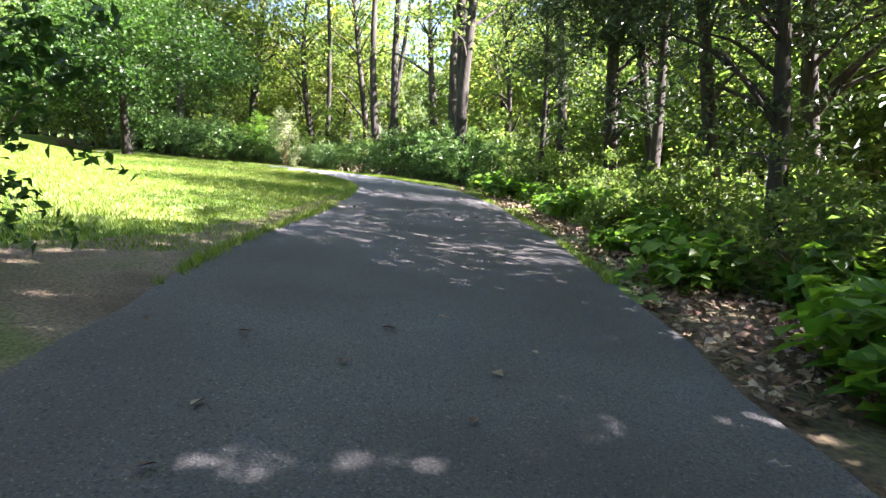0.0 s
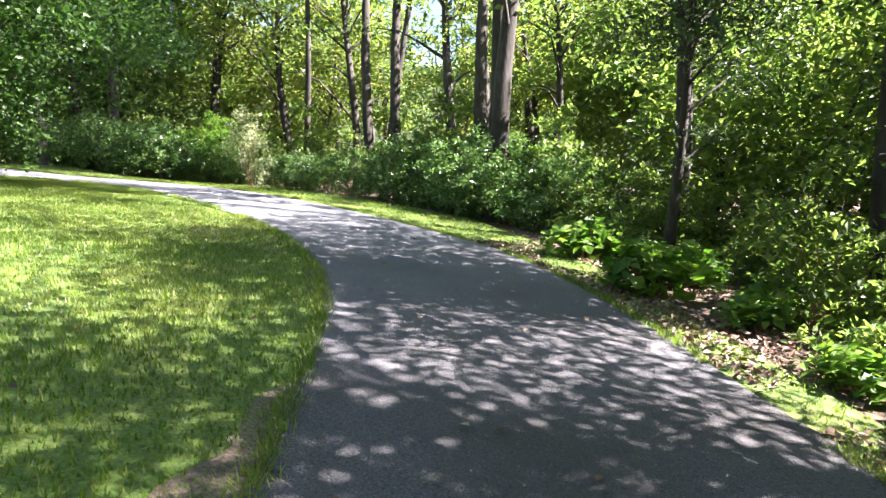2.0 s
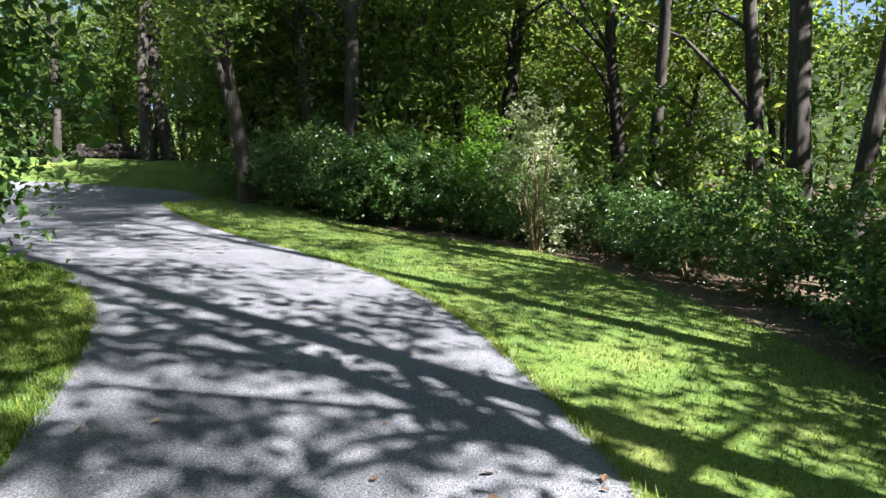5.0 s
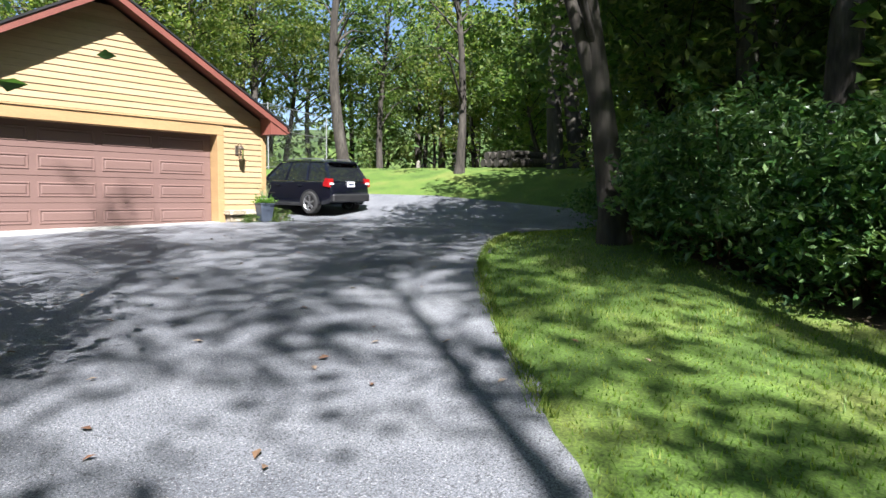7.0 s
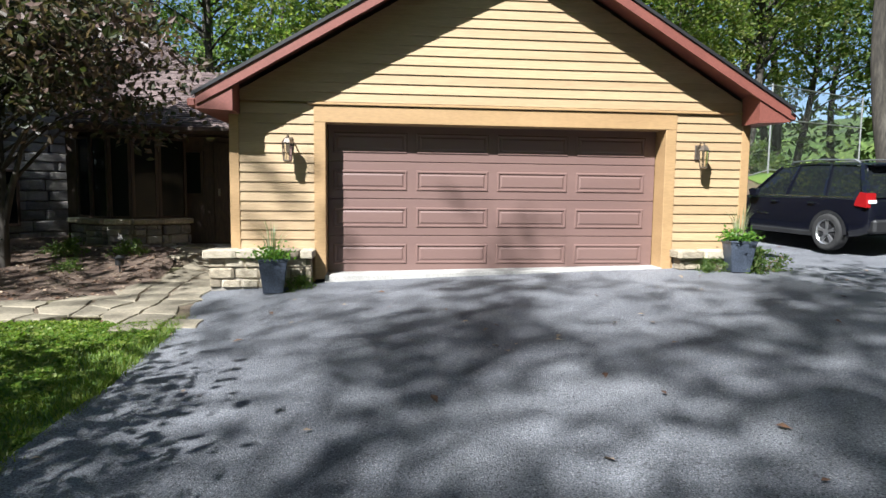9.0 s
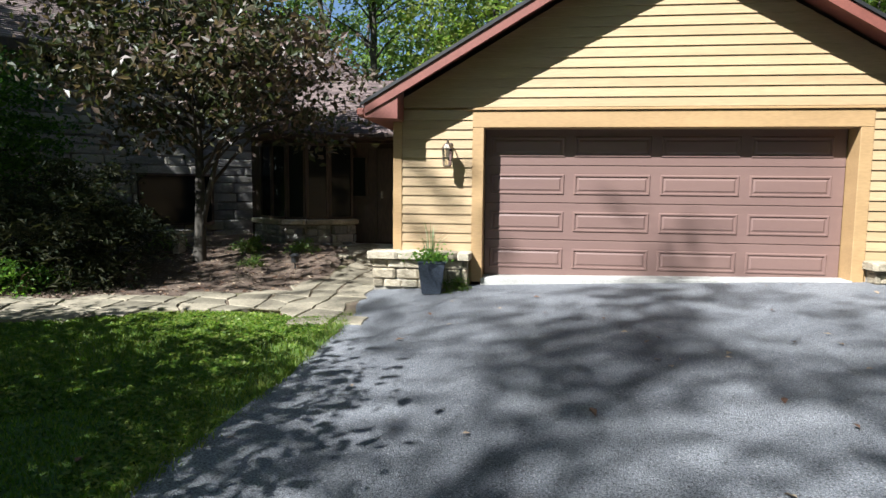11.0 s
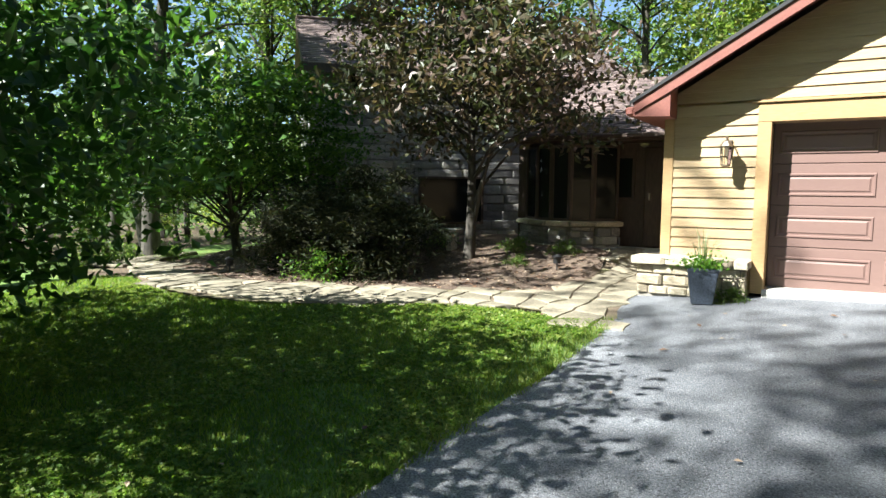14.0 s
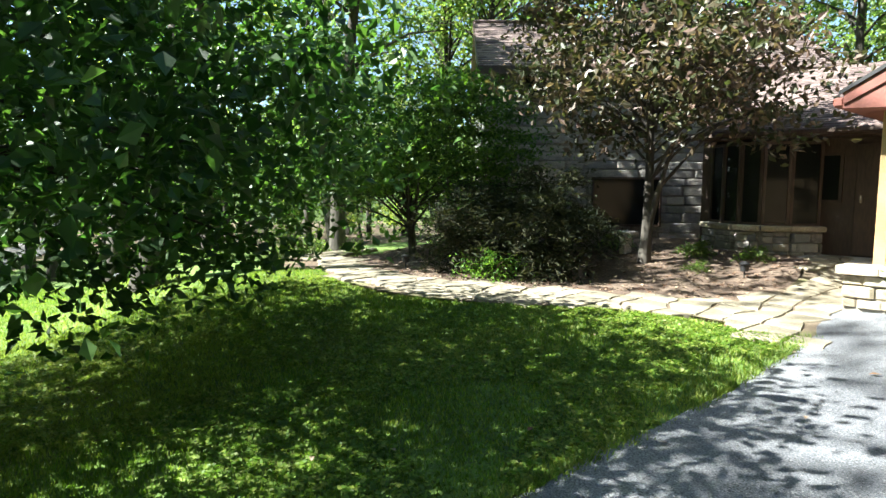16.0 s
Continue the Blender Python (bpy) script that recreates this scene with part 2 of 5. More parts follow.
M_INK = material("dark_print", [(0.03, 0.04, 0.08)], rough=0.5, scale=3, fine=30, bump=0, grain=0.05)
M_GALV = material("galvanised_steel", [(0.3, 0.31, 0.31), (0.42, 0.42, 0.42)], rough=0.45, metal=0.8, scale=4, fine=40, bump=0.05)
M_BRONZE = material("lantern_bronze", [(0.16, 0.13, 0.1), (0.26, 0.22, 0.18)], rough=0.4, metal=0.8, scale=10, fine=80, bump=0.1)
M_POT = material("slate_blue_pot", [(0.035, 0.045, 0.065), (0.055, 0.068, 0.095)], rough=0.55, scale=5, fine=50, bump=0.15)
M_SOIL = material("potting_soil", [(0.02, 0.014, 0.01), (0.04, 0.03, 0.02)], rough=1.0, scale=12, fine=60, bump=0.8)
M_RIDGE = material("far_foliage", [(0.02, 0.04, 0.01), (0.04, 0.07, 0.015), (0.07, 0.1, 0.02)], rough=1.0, scale=0.4, fine=2.0, bump=1.0, grain=0.6)


def glass_material(name, tint, rough=0.03, mixw=1.0):
    m = bpy.data.materials.new(name)
    m.use_nodes = True
    nt = m.node_tree
    b = nt.nodes["Principled BSDF"]
    b.inputs["Base Color"].default_value = (*tint, 1)
    b.inputs["Roughness"].default_value = rough
    b.inputs["IOR"].default_value = 1.5
    b.inputs["Transmission Weight"].default_value = mixw
    return m


M_CARGLASS = glass_material("tinted_car_glass", (0.012, 0.014, 0.016), 0.02, 0.25)
M_DARKPANE = glass_material("dark_window_glass", (0.012, 0.014, 0.014), 0.1, 0.1)
M_DARKPANE.node_tree.nodes["Principled BSDF"].inputs["IOR"].default_value = 1.25
M_LAMPGLASS = glass_material("lantern_glass", (0.9, 0.88, 0.8), 0.05, 1.0)


# ---- mesh helpers ----
def mesh_np(name, verts, faces, mat=None, smooth=False):
    """A mesh from arrays; faces is an (m, k) array."""
    me = bpy.data.meshes.new(name)
    verts = np.asarray(verts, np.float32).reshape(-1, 3)
    faces = np.asarray(faces, np.int32)
    k = faces.shape[1]
    me.vertices.add(len(verts))
    me.vertices.foreach_set("co", verts.ravel())
    me.loops.add(faces.size)
    me.loops.foreach_set("vertex_index", faces.ravel())
    me.polygons.add(len(faces))
    me.polygons.foreach_set("loop_start", np.arange(0, faces.size, k, dtype=np.int32))
    me.polygons.foreach_set("use_smooth", np.full(len(faces), smooth))
    me.update(calc_edges=True)
    me.validate()
    if mat:
        me.materials.append(mat)
    return me


def empty(name, m=None):
    ob = new(name)
    ob.empty_display_size = 0.2
    if m is not None:
        ob.matrix_world = m
    return ob


def under(ob, parent, label=""):
    ob.parent = parent
    if label:
        ob["label"] = label
    return ob


def part(name, bm, mat, parent=None, label="", smooth=False):
    """Links a bmesh as one mesh object under a thing or a part."""
    me = bpy.data.meshes.new(name)
    bm.to_mesh(me)
    bm.free()
    me.materials.append(mat)
    if smooth:
        me.polygons.foreach_set("use_smooth", np.full(len(me.polygons), True))
    ob = new(name, me)
    if parent is not None:
        under(ob, parent, label)
    return ob


def box(bm, x0, x1, y0, y1, z0, z1, bevel=0.0):
    r = bmesh.ops.create_cube(bm, size=1.0)
    vs = r["verts"]
    for v in vs:
        v.co = Vector((x0 + (v.co.x + 0.5) * (x1 - x0), y0 + (v.co.y + 0.5) * (y1 - y0), z0 + (v.co.z + 0.5) * (z1 - z0)))
    if bevel:
        es = list({e for v in vs for e in v.link_edges})
        bmesh.ops.bevel(bm, geom=es, offset=bevel, segments=1, affect="EDGES", profile=0.5)
    return vs


def boxed(x0, x1, y0, y1, z0, z1, bevel=0.0):
    bm = bmesh.new()
    box(bm, x0, x1, y0, y1, z0, z1, bevel)
    return bm


def tube(bm, pts, radii, sides=7, cap=True):
    """A tapered tube along points."""
    pts = [Vector(p) for p in pts]
    rings = []
    side = None
    for i, p in enumerate(pts):
        d = (pts[min(i + 1, len(pts) - 1)] - pts[max(i - 1, 0)]).normalized()
        if side is None:
            side = d.cross(Vector((0.3, 1, 0.2))).normalized()
        side = (side - d * side.dot(d)).normalized()
        up = d.cross(side)
        rings.append([bm.verts.new(p + radii[i] * (math.cos(a) * side + math.sin(a) * up)) for a in [2 * math.pi * k / sides for k in range(sides)]])
    for a, b in zip(rings, rings[1:]):
        for k in range(sides):
            bm.faces.new((a[k], a[(k + 1) % sides], b[(k + 1) % sides], b[k]))
    if cap:
        bm.faces.new(rings[-1])
        bm.faces.new(rings[0][::-1])


def extrude_poly(bm, pts, axis, d0, d1):
    """A prism from 2D points; axis 'x': points are (y, z); 'y': (x, z); 'z': (x, y)."""
    def place(p, d):
        return {"x": (d, p[0], p[1]), "y": (p[0], d, p[1]), "z": (p[0], p[1], d)}[axis]
    a = [bm.verts.new(place(p, d0)) for p in pts]
    b = [bm.verts.new(place(p, d1)) for p in pts]
    n = len(pts)
    bm.faces.new(a)
    bm.faces.new(b[::-1])
    for i in range(n):
        bm.faces.new((a[i], b[i], b[(i + 1) % n], a[(i + 1) % n]))
    bmesh.ops.recalc_face_normals(bm, faces=bm.faces[:])


# ---- the lie of the land ----
def step(a, b, x):
    t = np.clip((x - a) / (b - a), 0, 1)
    return t * t * (3 - 2 * t)


def land(x, y):
    """Ground height."""
    x, y = np.asarray(x, float), np.asarray(y, float)
    cx, cy = np.clip(x, -36, 6), np.clip(y, -21, 0.5)
    z = 0.0005 + 0.03826 * cx + 0.03046 * cy - 0.00131 * cx * cx - 0.00067 * cx * cy - 0.00078 * cy * cy
    z = z + 1.9 * step(7, 17, x + 0.35 * y)
    z = z + 0.45 * np.exp(-((x - 5) / 3.5) ** 2 - ((y + 9.7) / 2.6) ** 2)
    w = step(-8, -3.5, y) * step(3, 5.5, -x) * step(-22, -12, x)
    z = z * (1 - w) - 0.22 * w
    z = z + 0.33 * step(-0.5, 3.2, y) * step(3.9, 5.0, -x) * step(-16, -10, x)
    z = z - 0.12 * step(3, 7, x) * step(-5, 0.5, y)
    z = z - 1.6 * step(19.5, 27, -y) * step(4, 14, -x)
    return z


def gz(x, y):
    return float(land(x, y))


def inside(px, py, outline):
    """Which points lie inside an outline."""
    px, py = np.asarray(px), np.asarray(py)
    hit = np.zeros(px.shape, bool)
    n = len(outline)
    for i in range(n):
        (x0, y0), (x1, y1) = outline[i], outline[(i + 1) % n]
        if y0 == y1:
            continue
        cross = ((y0 > py) != (y1 > py)) & (px < (x1 - x0) * (py - y0) / (y1 - y0) + x0)
        hit ^= cross
    return hit


def smooth_line(pts, each=6, closed=False):
    """A Catmull-Rom line through points."""
    p = [Vector((*q, 0)) for q in pts]
    n = len(p)
    out = []
    for i in range(n if closed else n - 1):
        a, b, c, d = (p[(i - 1) % n] if closed or i else p[0]), p[i], p[(i + 1) % n], (p[(i + 2) % n] if closed or i + 2 < n else p[-1])
        for k in range(each):
            t = k / each
            v = 0.5 * (2 * b + (c - a) * t + (2 * a - 5 * b + 4 * c - d) * t * t + (3 * b - a - 3 * c + d) * t ** 3)
            out.append((v.x, v.y))
    if not closed:
        out.append((p[-1].x, p[-1].y))
    return out


def region(name, outline, mat, lift, grid=0.5, ragged=0.0):
    """A sheet on the land inside an outline."""
    if ragged:
        outline = [(x + ragged * noise.noise((x * 1.7, y * 1.7, 3.0)), y + ragged * noise.noise((x * 1.7, y * 1.7, 9.0))) for x, y in outline]
    xs, ys = zip(*outline)
    gx, gy = np.meshgrid(np.arange(min(xs), max(xs), grid), np.arange(min(ys), max(ys), grid))
    gx, gy = gx.ravel() + 0.013, gy.ravel() + 0.017
    keep = inside(gx, gy, outline)
    pts = [Vector(q) for q in outline] + [Vector(q) for q in zip(gx[keep], gy[keep])]
    n = len(outline)
    vs, _, fs, *_ = geometry.delaunay_2d_cdt(pts, [(i, (i + 1) % n) for i in range(n)], [], 1, 1e-4)
    xy = np.array([(v.x, v.y) for v in vs])
    me = mesh_np(name, np.c_[xy, land(xy[:, 0], xy[:, 1]) + lift], np.array([f for f in fs if len(f) == 3]), mat, True)
    return tagged(new(name, me), kind="structure")


# ---- ground, road and lawns ----
def axis_steps(lo, hi, fine):
    a = np.arange(lo, hi + fine / 2, fine)
    out = [hi + 2 * 1.5 ** k for k in range(1, 13)]
    return np.concatenate([[lo - 2 * 1.5 ** k for k in range(12, 0, -1)], a, out])


_gx, _gy = axis_steps(-60, 45, 1.0), axis_steps(-50, 45, 1.0)
_X, _Y = np.meshgrid(_gx, _gy)
_nx, _ny = len(_gx), len(_gy)
_i = (np.arange(_ny - 1)[:, None] * _nx + np.arange(_nx - 1)[None]).ravel()
ground = new("ground", mesh_np("ground", np.c_[_X.ravel(), _Y.ravel(), land(_X, _Y).ravel() - 0.035], np.stack([_i, _i + 1, _i + 1 + _nx, _i + _nx], 1), M_FOREST, True))
tagged(ground, "forest floor of brown leaf litter and soil", "ground", kind="structure")

ROAD_LEFT = smooth_line([(-60, 5.5), (-45, -1), (-36, -5.4), (-31.5, -7.8), (-28.9, -9.0), (-25.6, -10.9), (-22.6, -12.3), (-20.5, -13.1), (-18.2, -13.5), (-15.5, -13.55), (-12.5, -13.15),
                         (-9.8, -12.45), (-7.2, -11.4), (-5.2, -9.8), (-4.2, -7.7), (-3.85, -5.5), (-3.8, -2.65), (-4.02, -0.3)])
ROAD_RIGHT = smooth_line([(11.4, -4.2), (10.3, -5.7), (7.0, -6.3), (4.6, -6.8), (2.4, -7.9), (0.6, -9.2), (-1.4, -11.1), (-2.9, -12.6), (-4.3, -13.9), (-6.3, -15.0), (-8.5, -15.7),
                          (-11, -16.2), (-14.4, -16.6), (-17.5, -16.75), (-20, -16.35), (-22.5, -15.5), (-25.3, -14.3), (-28.0, -13.1), (-31.5, -11.3), (-36, -8.9), (-45, -4.5), (-60, 2)])
ROAD = ROAD_LEFT + [(-3.98, 0.3), (4.1, 0.3), (4.15, 6.5), (9.0, 6.8), (10.0, 3.4), (10.8, 0.8), (11.2, -2.0)] + ROAD_RIGHT
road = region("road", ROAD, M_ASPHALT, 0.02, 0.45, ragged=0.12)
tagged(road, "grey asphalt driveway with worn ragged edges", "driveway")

LAWN_L = smooth_line([(-36, -6.6), (-30.5, -9.6), (-25.8, -12.2), (-21, -14.4), (-16, -14.8), (-9.5, -13.6), (-5, -11.5), (-2.4, -6.4), (-3.0, -2.3), (-4.6, -1.85), (-5.9, -2.1), (-7.2, -2.95),
                      (-8.6, -3.45), (-10.2, -3.3), (-11.6, -2.8), (-13.5, -3.0), (-16, -1.0), (-22, 3), (-40, 14), (-44, 2)], closed=True)
lawn_l = region("lawn_front", LAWN_L, M_GRASS, 0.0, 0.5)
tagged(lawn_l, "mown green lawn with clover", "lawn")
LAWN_R = smooth_line([(12, -4.5), (11, -4.8), (4.6, -5.4), (0.0, -8.4), (-3.4, -11.6), (-6.6, -13.9), (-11, -15.2), (-17, -15.6), (-22.0, -14.9), (-26.5, -13.4), (-30, -11.8), (-30.3, -12.35), (-27.0, -14.1), (-22.8, -16.1), (-19.5, -17.6), (-17.2, -18.2), (-13, -19.2),
                      (-9, -19.1), (-4.5, -18.2), (-1, -16.8), (0.6, -14.8), (2.4, -12.0), (4.0, -9.8), (8, -8), (13, -7)], closed=True)
lawn_r = region("lawn_verge", LAWN_R, M_GRASS, 0.0, 0.5)
tagged(lawn_r, "strip of green grass between driveway and hedge", "lawn")
LAWN_B = smooth_line([(10.0, 7.5), (9.6, 3.4), (10.4, 0.8), (10.8, -2.0), (11.2, -4.6), (14, -5.5), (22, -3), (26, 6), (22, 16), (12, 13)], closed=True)
lawn_b = region("lawn_back", LAWN_B, M_GRASS, -0.01, 0.6)
tagged(lawn_b, "sunny grass slope rising to the woods", "lawn")
lawn_far = region("lawn_far", smooth_line([(-13, 2), (-16, -0.5), (-30, 7), (-40, 22), (-25, 26), (-15, 14)], closed=True), M_GRASS, -0.02, 0.8)
tagged(lawn_far, "grass running back between trees beside the house", "lawn")
BED = smooth_line([(-5.2, -0.3), (-5.9, -0.8), (-7.3, -1.35), (-9, -2.0), (-10.9, -2.25), (-12.4, -1.2), (-13.6, 1.0), (-13.6, 3.6), (-9, 3.2), (-5.6, 3.0), (-5.0, 1.5)], closed=True)
bed = region("planting_bed", BED, M_MULCH, 0.02, 0.3, ragged=0.25)
tagged(bed, "dark bark mulch bed in front of the house", "garden bed")
verge_l = region("verge", smooth_line([(-34, -6.3), (-30.6, -6.9), (-29, -7.4), (-28, -8.9), (-25.5, -10.5), (-24, -11.4), (-22.6, -12.4), (-24.5, -12.2), (-27.5, -10.6), (-31, -8.7), (-34.5, -6.9)], closed=True), M_EDGE, 0.012, 0.3, ragged=0.35)
tagged(verge_l, "bare trodden soil along the driveway edge", "soil verge")

bare_patch = region("bare_soil", smooth_line([(-18.6, -13.25), (-17.6, -13.35), (-16.0, -13.3), (-15.6, -12.95), (-16.6, -12.55), (-17.7, -12.45), (-18.5, -12.8)], closed=True), M_WORN, 0.006, 0.2, ragged=0.6)
tagged(bare_patch, "worn bare soil at the lawn's edge", "soil patch")


# ---- garage ----
SLOPE, RIDGE, EAVE_X, OVER = 0.585, 4.80, 4.05, 0.47
garage = empty("garage")
tagged(garage, "ochre clapboard garage with red-brown fascia, brown double door and stone plinths", "garage")
GD = 8.0


def roof_z(x, drop=0.0):
    return RIDGE - SLOPE * abs(x) - drop


def garage_walls():
    bm = bmesh.new()
    box(bm, -3.66, -2.60, 0.02, 0.24, -0.3, 2.30)
    part("wall", bm, M_TRIM, garage)
    part("wall", boxed(2.60, 3.66, 0.02, 0.24, -0.3, 2.30), M_TRIM, garage)
    part("wall", boxed(-2.60, 2.60, 0.02, 0.24, 2.32, 2.45), M_TRIM, garage)
    bm = bmesh.new()
    extrude_poly(bm, [(-3.66, 2.301), (3.66, 2.301), (3.66, roof_z(3.66, 0.25)), (0, roof_z(0, 0.25)), (-3.66, roof_z(3.66, 0.25))], "y", 0.03, 0.23)
    part("gable_wall", bm, M_TRIM, garage)
    part("side_wall", boxed(-3.70, -3.52, 0.245, GD, -0.4, 2.38), M_SIDING, garage)
    part("side_wall", boxed(3.52, 3.70, 0.245, GD, -0.4, 2.38), M_SIDING, garage)
    bm = bmesh.new()
    extrude_poly(bm, [(-3.5, -0.4), (3.5, -0.4), (3.5, 2.4), (0, 4.4), (-3.5, 2.4)], "y", GD - 0.15, GD)
    part("back_wall", bm, M_SIDING, garage)
    bm = boxed(-2.46, 2.46, -0.05, 0.5, -0.14, 0.02, 0.01)
    for v in bm.verts:
        v.co.z += 0.02 * (v.co.x + 2.46)
    part("threshold", bm, M_CONC, garage, "pale concrete strip under the door")
    # trim boards
    part("door_trim", boxed(-2.60, -2.44, -0.025, 0.36, -0.04, 2.13, 0.006), M_TRIM, garage)
    part("door_trim", boxed(2.44, 2.60, -0.025, 0.36, -0.04, 2.13, 0.006), M_TRIM, garage)
    part("door_trim", boxed(-2.60, 2.60, -0.028, 0.36, 2.13, 2.36, 0.006), M_TRIM, garage)
    part("drip_board", boxed(-2.68, 3.62, -0.055, 0.02, 2.365, 2.4, 0.006), M_TRIM, garage)
    part("corner_board", boxed(-3.73, -3.60, -0.03, 0.10, 0.39, 2.33, 0.006), M_TRIM, garage)
    part("corner_board", boxed(3.60, 3.73, -0.03, 0.10, 0.39, 2.33, 0.006), M_TRIM, garage)


def clapboards():
    def board(x0, x1, z, xt0=None, xt1=None):
        xt0, xt1 = (x0 if xt0 is None else xt0), (x1 if xt1 is None else xt1)
        bm = bmesh.new()
        v = [bm.verts.new(p) for p in ((x0, -0.026, z), (x1, -0.026, z), (xt1, -0.006, z + 0.136), (xt0, -0.006, z + 0.136), (x0, 0.018, z), (x1, 0.018, z), (xt1, 0.018, z + 0.136), (xt0, 0.018, z + 0.136))]
        for f in ((0, 1, 2, 3), (0, 4, 5, 1), (2, 6, 7, 3), (1, 5, 6, 2), (0, 3, 7, 4)):
            bm.faces.new([v[i] for i in f])
        part("clapboard", bm, M_SIDING, garage)
    z = 0.39
    while z < 2.26:
        board(-3.60, -2.60, z)
        board(2.60, 3.60, z)
        z += 0.132
    z = 2.41
    while z < 4.45:
        a, b = (RIDGE - 0.16 - z) / SLOPE, (RIDGE - 0.16 - z - 0.136) / SLOPE
        a, b = min(a, 3.66), max(0.02, min(b, 3.66))
        board(-a, a, z, -b, b)
        z += 0.132


def garage_roof():
    for s in (-1, 1):
        bm = bmesh.new()
        pts = [(0, RIDGE), (s * EAVE_X, roof_z(EAVE_X)), (s * EAVE_X, roof_z(EAVE_X, 0.05)), (0, RIDGE - 0.05)]
        extrude_poly(bm, pts, "y", -OVER, GD + 0.3)
        part("roof_deck", bm, M_SHINGLE, garage)
        bm = bmesh.new()
        pts = [(s * 0.0, RIDGE - 0.02), (s * (EAVE_X - 0.02), roof_z(EAVE_X - 0.02, 0.02)), (s * (EAVE_X - 0.02), roof_z(EAVE_X - 0.02, 0.17)), (s * 3.62, roof_z(3.62, 0.185)), (0, RIDGE - 0.185)]
        extrude_poly(bm, pts, "y", -OVER - 0.025, -OVER + 0.012)
        part("rake_fascia", bm, M_FASCIA, garage, "red-brown sloping fascia board")
        bm = bmesh.new()
        extrude_poly(bm, [(s * 0.0, RIDGE + 0.012), (s * (EAVE_X + 0.03), roof_z(EAVE_X + 0.03, -0.012)), (s * (EAVE_X + 0.03), roof_z(EAVE_X + 0.03, 0.035)), (0, RIDGE - 0.035)], "y", -OVER - 0.05, -OVER - 0.024)
        part("drip_edge", bm, M_BLACKPL, garage, "thin dark drip edge")
        bm = bmesh.new()
        zb = roof_z(EAVE_X, 0.20)
        extrude_poly(bm, [(s * 3.58, zb - 0.02), (s * (EAVE_X - 0.01), zb), (s * (EAVE_X - 0.01), roof_z(EAVE_X, 0.05)), (s * 3.58, roof_z(3.58, 0.06))], "y", -OVER, -0.03)
        part("eave_return", bm, M_FASCIA, garage, "boxed red-brown eave end")
        part("soffit", boxed(*sorted((s * 3.71, s * (EAVE_X - 0.02))), -0.028, GD, zb - 0.0, zb + 0.03), M_FASCIA, garage)
        part("gutter", boxed(*sorted((s * (EAVE_X - 0.01), s * (EAVE_X + 0.10))), -OVER + 0.02, GD, zb + 0.02, zb + 0.13, 0.02), M_FASCIA, garage)
        bm = bmesh.new()
        extrude_poly(bm, [(0, RIDGE - 0.06), (s * 3.6, roof_z(3.6, 0.06)), (s * 3.6, roof_z(3.6, 0.085)), (0, RIDGE - 0.085)], "y", -OVER + 0.015, 0.02)
        part("rake_soffit", bm, M_FASCIA, garage)
        # shingle courses
        step_d, n = 0.145, 32
        vs, fs = [], []
        for k in range(n):
            d0, d1 = k * step_d, k * step_d + step_d * 1.15
            if d1 * 0.863 > EAVE_X:
                break
            y = -OVER - 0.02 - rng.random() * 0.25
            while y < GD + 0.2:
                w = 0.28 + 0.1 * rng.random()
                y0, y1 = max(y, -OVER - 0.02), y + w - 0.006
                x0, x1 = s * d0 * 0.863, s * d1 * 0.863
                h = 0.012 + 0.008 * rng.random()
                q = [(x0, y0, roof_z(x0) + 0.004), (x1, y0, roof_z(x1) + h + 0.004), (x1, y1, roof_z(x1) + h + 0.004), (x0, y1, roof_z(x0) + 0.004), (x1, y0, roof_z(x1)), (x1, y1, roof_z(x1))]
                b = len(vs)
                vs += q
                fs += [(b, b + 1, b + 2, b + 3), (b + 1, b + 4, b + 5, b + 2)]
                y += w
        sh = under(new("shingles", mesh_np("shingles", vs, fs, M_SHINGLE_I)), garage, "overlapping brown asphalt shingles")
        sh["kind"] = "stuff"


def garage_door():
    door = part("garage_door", boxed(-2.44, 2.44, 0.335, 0.36, 0.02, 2.16), M_DOOR, garage, "closed taupe sectional door with raised panels")
    h = 2.13 / 4
    for r in range(4):
        z0 = 0.022 + r * h
        bm = bmesh.new()
        box(bm, -2.43, 2.43, 0.295, 0.334, z0 + 0.004, z0 + h - 0.004, 0.006)
        part("door_section", bm, M_DOOR, door)
        for c in range(4):
            x0 = -2.36 + c * 1.19
            bm = bmesh.new()
            def ring(inset, y):
                a, b, lo, hi = x0 + inset, x0 + 1.06 - inset, z0 + 0.12 + inset, z0 + h - 0.12 - inset
                return [bm.verts.new(p) for p in ((a, y, lo), (b, y, lo), (b, y, hi), (a, y, hi))]
            rs = [ring(0, 0.296), ring(0.012, 0.280), ring(0.03, 0.280), ring(0.042, 0.302), ring(0.075, 0.284)]
            for a, b in zip(rs, rs[1:]):
                for i in range(4):
                    bm.faces.new((a[i], a[(i + 1) % 4], b[(i + 1) % 4], b[i]))
            bm.faces.new(rs[-1])
            bmesh.ops.recalc_face_normals(bm, faces=bm.faces[:])
            part("raised_panel", bm, M_DOOR, door)


